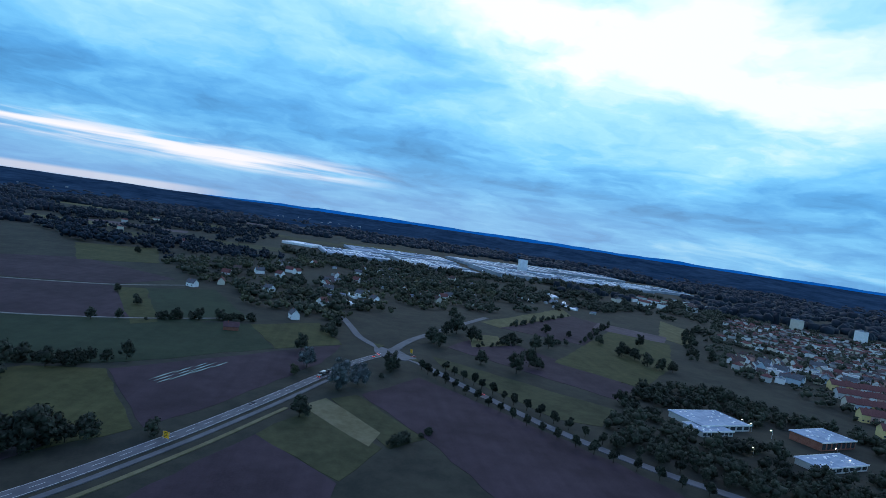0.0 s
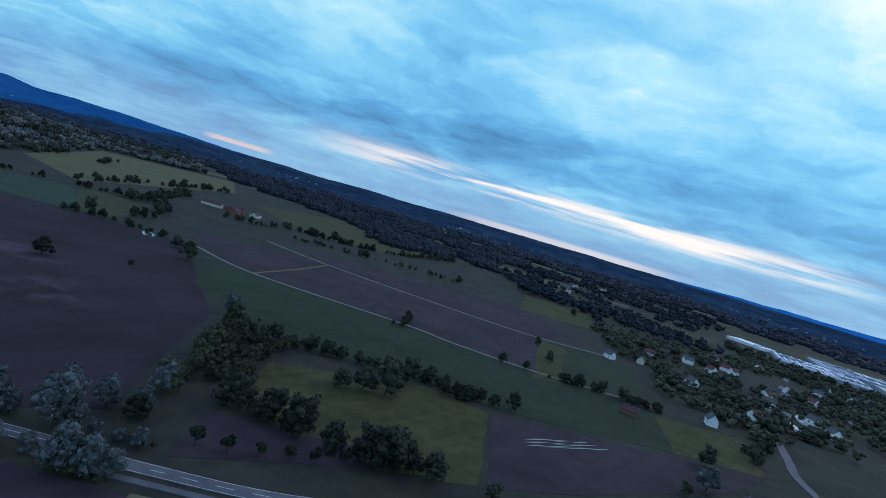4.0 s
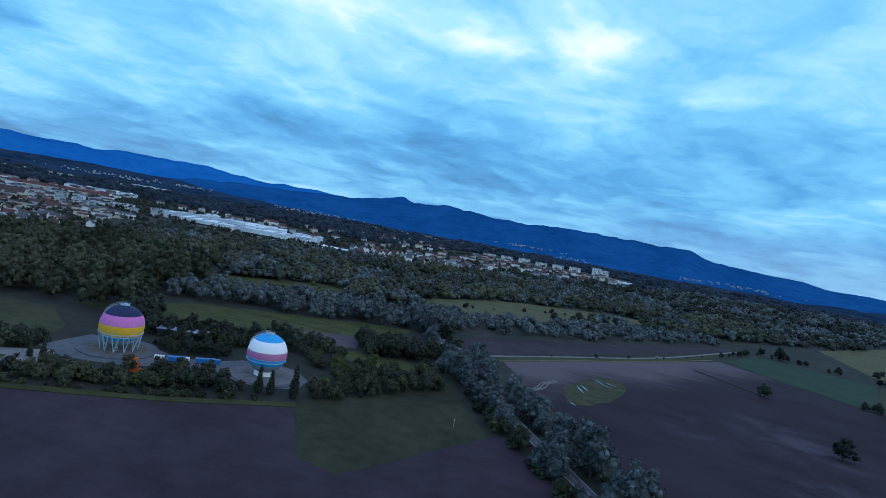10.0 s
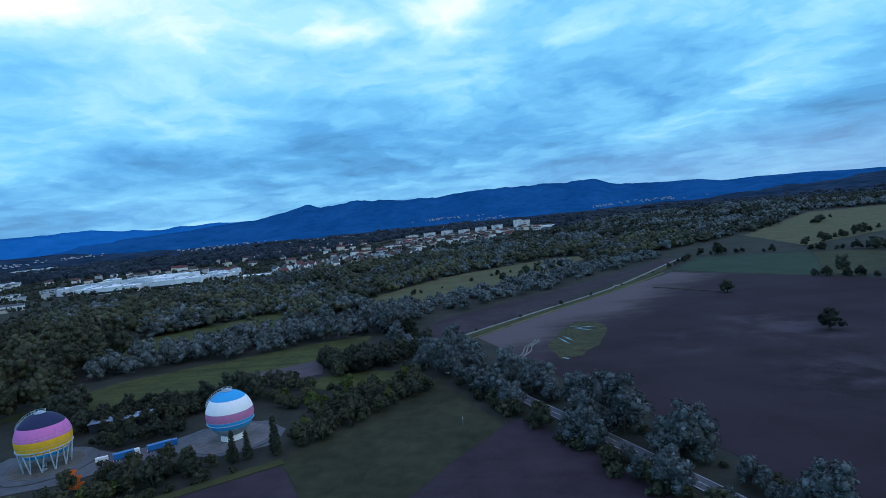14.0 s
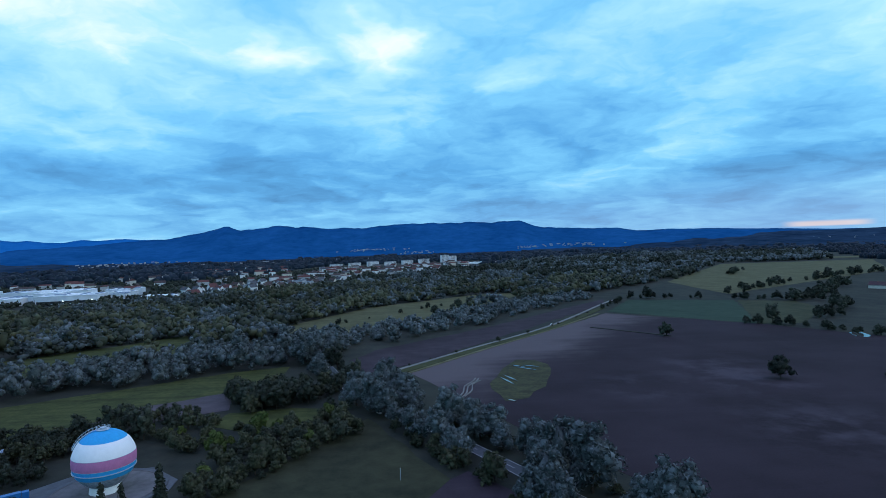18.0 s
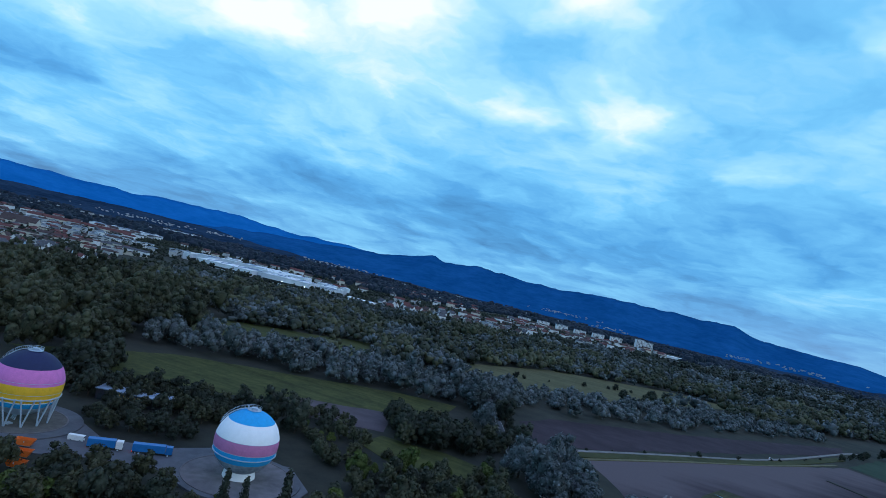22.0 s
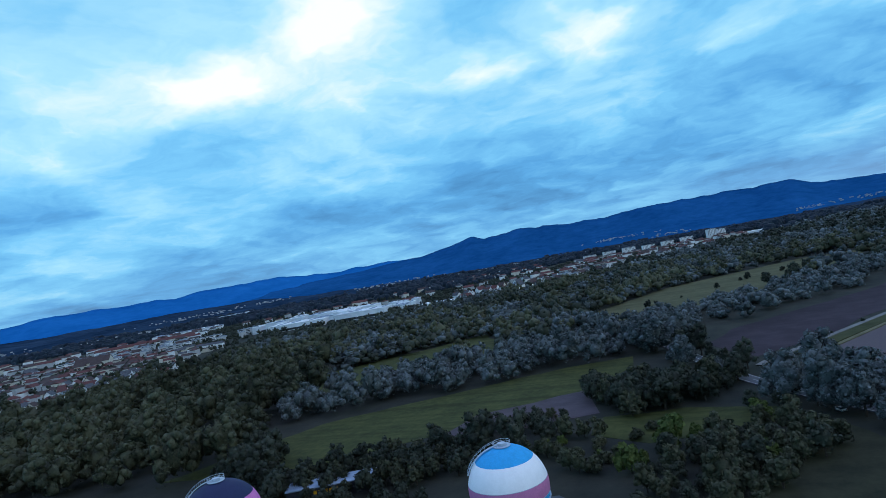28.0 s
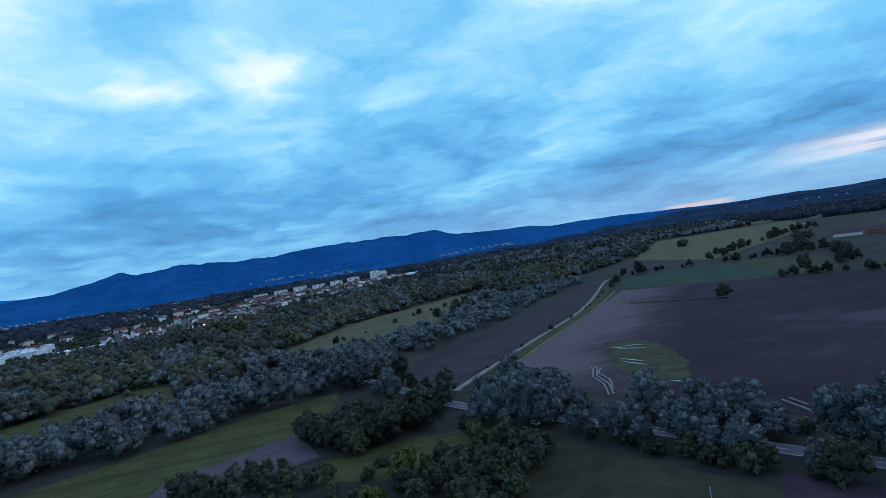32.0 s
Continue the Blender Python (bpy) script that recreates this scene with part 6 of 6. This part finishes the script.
# ---- vehicles, signs and small things ----
M_TYRE = painted("black_rubber", (0.02, 0.02, 0.02), 0.8)
M_CAR = {"white": painted("white_car_paint", (0.75, 0.75, 0.75), 0.3), "dark": painted("dark_car_paint", (0.03, 0.03, 0.04), 0.3), "red": painted("red_car_paint", (0.35, 0.03, 0.03), 0.3), "blue": painted("blue_lorry_paint", (0.02, 0.16, 0.42), 0.4), "orange": painted("orange_paint", (0.75, 0.16, 0.03), 0.5), "silver": painted("silver_car_paint", (0.42, 0.44, 0.46), 0.3, 0.4)}
M_SIGN = painted("yellow_sign_sheet", (0.80, 0.42, 0.02), 0.5)
M_BAR = painted("dark_bars", (0.03, 0.03, 0.03), 0.6)
M_WATER = material("standing_water", lambda g, p: (g.mix(g.noise(p, 0.5), (0.05, 0.05, 0.05, 1), (0.09, 0.085, 0.08, 1)), g.noise(p, 3.0)), 0.06, 0.02, 0.02, spec=0.5)


def bevelled(bm, width=0.12, segments=2):
    bmesh.ops.bevel(bm, geom=bm.edges[:], offset=width, segments=segments, affect="EDGES", profile=0.6)
    return bm


def wheel(parent, x, y, r=0.33, w_=0.22):
    bm = bmesh.new()
    bmesh.ops.create_cone(bm, cap_ends=True, segments=14, radius1=r, radius2=r, depth=w_, matrix=Matrix.Translation((x, y, r)) @ Matrix.Rotation(math.pi / 2, 4, "X"))
    tyre = part("wheel", bm, M_TYRE, parent)
    bm = bmesh.new()
    bmesh.ops.create_cone(bm, cap_ends=True, segments=12, radius1=r * 0.6, radius2=r * 0.6, depth=w_ + 0.03, matrix=Matrix.Translation((x, y, r)) @ Matrix.Rotation(math.pi / 2, 4, "X"))
    part("rim", bm, M_STEEL, tyre)


def car(x, y, turn, paint, label, lit="", van=False):
    base = new("van" if van else "car")
    length, tall = (5.2, 2.1) if van else (4.4, 0.85)
    part("body", bevelled(box(bmesh.new(), -length / 2, length / 2, -0.9, 0.9, 0.28, tall if van else 0.95)), M_CAR[paint], base)
    bm = bmesh.new()
    if van:
        box(bm, length / 2 - 0.9, length / 2 + 0.03, -0.8, 0.8, 1.25, 1.85)
    else:
        v = [bm.verts.new((a, b * s, z)) for z, s, xs in ((0.93, 0.84, (-1.7, 1.0)), (1.48, 0.66, (-1.25, 0.35))) for a in xs for b in (-1, 1)]
        for f in ((0, 1, 3, 2), (4, 6, 7, 5), (0, 4, 5, 1), (1, 5, 7, 3), (3, 7, 6, 2), (2, 6, 4, 0)):
            bm.faces.new([v[i] for i in f])
        bmesh.ops.recalc_face_normals(bm, faces=bm.faces[:])
    part("windows", bm, M_GLASS, base, "dark car glass")
    if not van:
        part("car_roof", bevelled(box(bmesh.new(), -1.2, 0.32, -0.64, 0.64, 1.46, 1.54), 0.03, 1), M_CAR[paint], base)
    for a in (-length * 0.3, length * 0.3):
        for b in (-0.86, 0.86):
            wheel(base, a, b)
    for b in (-0.65, 0.65):
        part("tail_light", box(bmesh.new(), -length / 2 - 0.04, -length / 2 + 0.04, b - 0.2, b + 0.2, 0.62, 0.86), M_TAIL if lit else M_CAR["red"], base, "red tail light")
        part("headlight", box(bmesh.new(), length / 2 - 0.04, length / 2 + 0.04, b - 0.2, b + 0.2, 0.58, 0.8), M_HEAD if lit == "both" else M_GLASS, base, "clear headlight")
    return placed(base, x, y, turn, None, label, "car")


def lorry(x, y, turn, cab, load, label, length=11.0, cars=False):
    base = new("lorry")
    part("chassis", box(bmesh.new(), -length / 2, length / 2, -1.1, 1.1, 0.7, 1.05), M_BAR, base)
    part("cab", bevelled(box(bmesh.new(), length / 2 - 2.2, length / 2, -1.22, 1.22, 0.8, 3.4), 0.15), M_CAR[cab], base)
    part("windscreen", box(bmesh.new(), length / 2 - 0.1, length / 2 + 0.04, -1.05, 1.05, 1.9, 2.9), M_GLASS, base)
    if cars:
        for k in range(2):
            part("deck", box(bmesh.new(), -length / 2, length / 2 - 2.4, -1.2, 1.2, 1.1 + k * 1.6, 1.2 + k * 1.6), M_BAR, base)
            for j in range(3):
                a = -length / 2 + 1.7 + j * 2.7
                part("loaded_car", bevelled(box(bmesh.new(), a - 1.3, a + 1.3, -0.85, 0.85, 1.3 + k * 1.6, 2.3 + k * 1.6), 0.2), M_CAR[("white", "dark", "silver")[(j + k) % 3]], base)
    else:
        part("cargo_box", bevelled(box(bmesh.new(), -length / 2, length / 2 - 2.4, -1.25, 1.25, 1.05, 3.6), 0.06, 1), M_CAR[load], base)
    for a in (-length / 2 + 1.2, -length / 2 + 2.4, length / 2 - 1.3):
        for b in (-1.05, 1.05):
            wheel(base, a, b, 0.5, 0.3)
    for b in (-0.9, 0.9):
        part("tail_light", box(bmesh.new(), -length / 2 - 0.05, -length / 2 + 0.03, b - 0.25, b + 0.25, 0.75, 1.0), M_TAIL, base, "red tail light")
    return placed(base, x, y, turn, None, label, "lorry")


ROAD_TURN = -25
lorry(386, -107, ROAD_TURN, "dark", "dark", "dark car transporter loaded with cars on the road", 15, True)
car(402, -116, ROAD_TURN, "silver", "silver car behind the transporter with lit tail lights", "tail")
car(310, -70, ROAD_TURN + 180, "dark", "dark car driving along the country road", "tail")
car(424, -123, ROAD_TURN + 180, "white", "white car with headlights on the road", "both")
car(460, -146, ROAD_TURN, "dark", "dark car waiting with red lights at the junction", "tail")
car(470, -150, ROAD_TURN, "silver", "silver car waiting with red lights at the junction", "tail")
car(474, -181, 120, "red", "red car on the avenue at the junction", "tail")
car(379, -225, 30, "red", "red car driving along the avenue", "tail")
car(116, 586, 58, "white", "white car parked on the farm track", "")
car(-33, 296, 120, "white", "white car parked under the road trees", "")
car(-77, 374, 60, "white", "white car parked at the lane's end", "")
car(62, 158, -60, "dark", "dark car with bright headlights on the willow road", "both")
car(-392, 176, 60, "silver", "silver car parked at the meadow's edge"), car(-398, 168, 60, "white", "white car parked at the meadow's edge"), car(-384, 186, 60, "dark", "dark car parked at the meadow's edge")
car(-181, 188, 30, "white", "white delivery van parked in the yard", "", True)
lorry(-170, 190, 40, "white", "blue", "blue box lorry with a white cab in the yard", 11)
lorry(-158, 199, 40, "blue", "blue", "long blue trailer lorry in the yard", 13)
car(-143, 236, 80, "silver", "silver van parked behind the gas holder", "", True)


def skip(x, y, turn, paint, label):
    base = new("skip_container")
    bm = bmesh.new()
    lo = [bm.verts.new((a * 1.9, b * 1.05, 0.15)) for a, b in ((-1, -1), (1, -1), (1, 1), (-1, 1))]
    hi = [bm.verts.new((a * 2.9, b * 1.2, 2.1)) for a, b in ((-1, -1), (1, -1), (1, 1), (-1, 1))]
    inner = [bm.verts.new((a * 2.75, b * 1.08, 2.1)) for a, b in ((-1, -1), (1, -1), (1, 1), (-1, 1))]
    floor_ = [bm.verts.new((a * 1.8, b * 0.95, 0.35)) for a, b in ((-1, -1), (1, -1), (1, 1), (-1, 1))]
    bm.faces.new(lo[::-1]), bm.faces.new(floor_)
    for p, q in ((lo, hi), (hi, inner), (inner, floor_)):
        for i in range(4):
            bm.faces.new((p[i], p[(i + 1) % 4], q[(i + 1) % 4], q[i]))
    bmesh.ops.recalc_face_normals(bm, faces=bm.faces[:])
    part("tub", bm, M_CAR[paint], base)
    for s in (-1, 1):
        part("lifting_lug", box(bmesh.new(), -0.15, 0.15, s * 1.2 - 0.08, s * 1.2 + 0.08, 1.2, 1.6), M_STEEL, base)
        part("skid", box(bmesh.new(), -1.9, 1.9, s * 0.8 - 0.1, s * 0.8 + 0.1, -0.02, 0.2), M_STEEL, base)
    ob = placed(base, x, y, turn, None, label, "container")
    ob.location.z = 0.7
    return ob


skip(-184, 172, 30, "orange", "orange steel skip container in the yard"), skip(-177, 166, 30, "orange", "orange steel skip container in the yard"), skip(-171, 160, 20, "orange", "small orange skip behind the shrubs")

# low hall beside the trees with an illegible lettered board
base = new("storage_hall")
part("wall", box(bmesh.new(), -16, 16, -4.5, 4.5, -0.3, 4.4), M_CAR["dark"], base, "dark sheet metal wall")
part("roof", box(bmesh.new(), -16.4, 16.4, -4.9, 4.9, 4.4, 4.8), M_BLUE_ROOF, base, "grey flat roof")
board = part("sign_board", box(bmesh.new(), -9, 9, -4.62, -4.52, 1.6, 4.0), M_CAR["dark"], base, "dark sign board")
for k, wd in enumerate((1.2, 1.0, 1.3, 1.1, 1.2, 0.9, 1.3)):
    part("sign_bar", box(bmesh.new(), -6.4 + k * 1.9, -6.4 + k * 1.9 + wd, -4.7, -4.62, 2.1, 3.5), M_SIGN, board, "yellow bar of illegible lettering")
for k in range(3):
    part("hall_door", box(bmesh.new(), -15 + k * 1.9, -13.5 + k * 1.9, -4.58, -4.5, -0.2, 2.6), M_GLASS, base)
placed(base, -204, 236, 24, None, "low dark storage hall with a lettered board", "building")


def direction_sign(x, y, turn, label):
    base = new("direction_sign")
    for s in (-1, 1):
        part("post", tube(bmesh.new(), (s * 1.4, 0, -0.2), (s * 1.4, 0, 4.6), 0.09, 8), M_STEEL, base)
    panel = part("panel", bevelled(box(bmesh.new(), -1.9, 1.9, -0.06, 0.06, 1.4, 4.6), 0.03, 1), M_SIGN, base)
    for k in range(4):
        part("text_bar", box(bmesh.new(), -1.4, 0.9 - 0.4 * (k % 2), -0.09, -0.062, 3.95 - k * 0.7, 4.2 - k * 0.7), M_BAR, panel, "dark bar of illegible text")
    return placed(base, x, y, turn, None, label, "road sign")


direction_sign(247, -41, -115, "yellow direction sign on posts beside the road"), direction_sign(484, -180, -150, "yellow direction sign at the junction")
base = new("marker_post")
part("post", tube(bmesh.new(), (0, 0, -0.2), (0, 0, 4.2), 0.09, 8), M_STEEL, base)
part("cap", tube(bmesh.new(), (0, 0, 4.2), (0, 0, 4.35), 0.13, 8), M_WHITE, base)
placed(base, -16, 208, 0, None, "thin pale pole at the field's edge", "post")

# puddles, ditch, wheel tracks and verges
for k in range(10):
    x, y, run = 338 + 5.2 * k, -7 - 2.5 * k + 4.5 * (k % 3 - 1), 7 + 3 * (k % 4)
    slab("puddle", [(x - run, y + 0.38 * run), (x + 1, y + 0.55), (x + run, y - 0.38 * run), (x - 1, y - 0.55)], M_WATER, 0.06, "thin streak of standing water on bare soil", 0.3, "puddle")
slab("puddle", [(344, 466), (352, 484), (362, 482), (358, 466), (350, 458)], M_WATER, 0.08, "bright puddle at the field's end", 1.5, "puddle")
for k, (x, y, dx, dy) in enumerate(((52, 396, 15, -14), (50, 402, 10, -9), (39, 367, 7, -22), (42, 372, 7, -18), (37, 314, 5, -6), (58, 400, 12, -8))):
    slab("puddle", [(x, y), (x + dx * 0.5 + 0.9, y + dy * 0.5 + 0.8), (x + dx, y + dy), (x + dx * 0.5 - 0.6, y + dy * 0.5 - 0.7)], M_WATER, 0.16, "narrow puddle streak in the weed patch", 0.3, "puddle")
strip("ditch", [(150, 560), (178, 528), (203, 498)], 3.0, M_EARTH, 0.05, "dark weedy ditch into the field", category="ditch")
for s in (-1.1, 1.1):
    strip("wheel_tracks", [(8 + s, 312), (14.5 + s, 331), (16 + s, 346), (22 + s, 358), (24 + s, 366)], 0.8, M_GRAVEL, 0.03, "pale curved wheel tracks in soil", category="tracks")
    strip("wheel_tracks", [(48 + s * 1.5, 228), (52 + s * 1.5, 246), (54 + s * 1.5, 264)], 0.7, M_GRAVEL, 0.03, "pale straight wheel tracks in soil", category="tracks")
strip("wheel_tracks", [(12, 318), (19, 336), (20, 350), (26, 360)], 0.7, M_GRAVEL, 0.03, "pale curved wheel track in soil", category="tracks")
strip("verge", [(-262, 84), (-222, 93), (-180, 116), (-140, 140), (-106, 166), (-90, 178)], 6.0, M_GRASS_OLIVE, 0.0, "rough grass margin between planting and plough land", category="verge")
strip("verge", [(-30, 388), (32, 467), (118, 574), (204, 712)], 8.5, M_GRASS_OLIVE, 0.0, "weedy grass verge between track and path", category="verge")
for ob in [o for o in bpy.data.objects if o.name.startswith("road")]:
    strip_points = ROAD if ob.name == "road" else None
    if strip_points:
        z_top = max(v.co.z for v in ob.data.vertices)
        strip("centre_dashes", strip_points, 0.22, M_PAINT_WHITE, z_top + 0.01, "white dashed centre line", ob, dash=True)
        for s in (-3.4, 3.4):
            strip("edge_line", strip_points, 0.18, M_PAINT_WHITE, z_top + 0.01, "white edge line", ob, shift=s, dash=None)

# broad trees of the hedged fields beyond the avenue
for x, y, size in ((487, -293, 1.4), (480, -300, 1.1), (587, -345, 1.2), (588, -302, 1.0), (691, -376, 1.1), (591, -436, 1.5), (580, -446, 1.4), (600, -448, 1.2), (656, -435, 1.1), (682, -404, 1.0), (476, -244, 1.3), (670, -497, 1.3), (551, -447, 1.5), (540, -456, 1.3), (537, -469, 1.2), (576, -254, 1.4), (584, -262, 1.2), (728, -257, 1.5), (632, -577, 1.3)):
    plant(OAKS, x, y, size, "broad dark trees of the hedged fields")

# the patterns that the repeats were copied from
for proto in WILLOWS + OAKS + YARD_TREES + GREENS + BUSHES + DARK_BUSHES + YELLOWS + AVENUE + POPLARS:
    for ob in (*proto.children_recursive, proto):
        bpy.data.objects.remove(ob)
for proto in KINDS:
    for ob in (*proto.children_recursive, proto):
        bpy.data.objects.remove(ob)
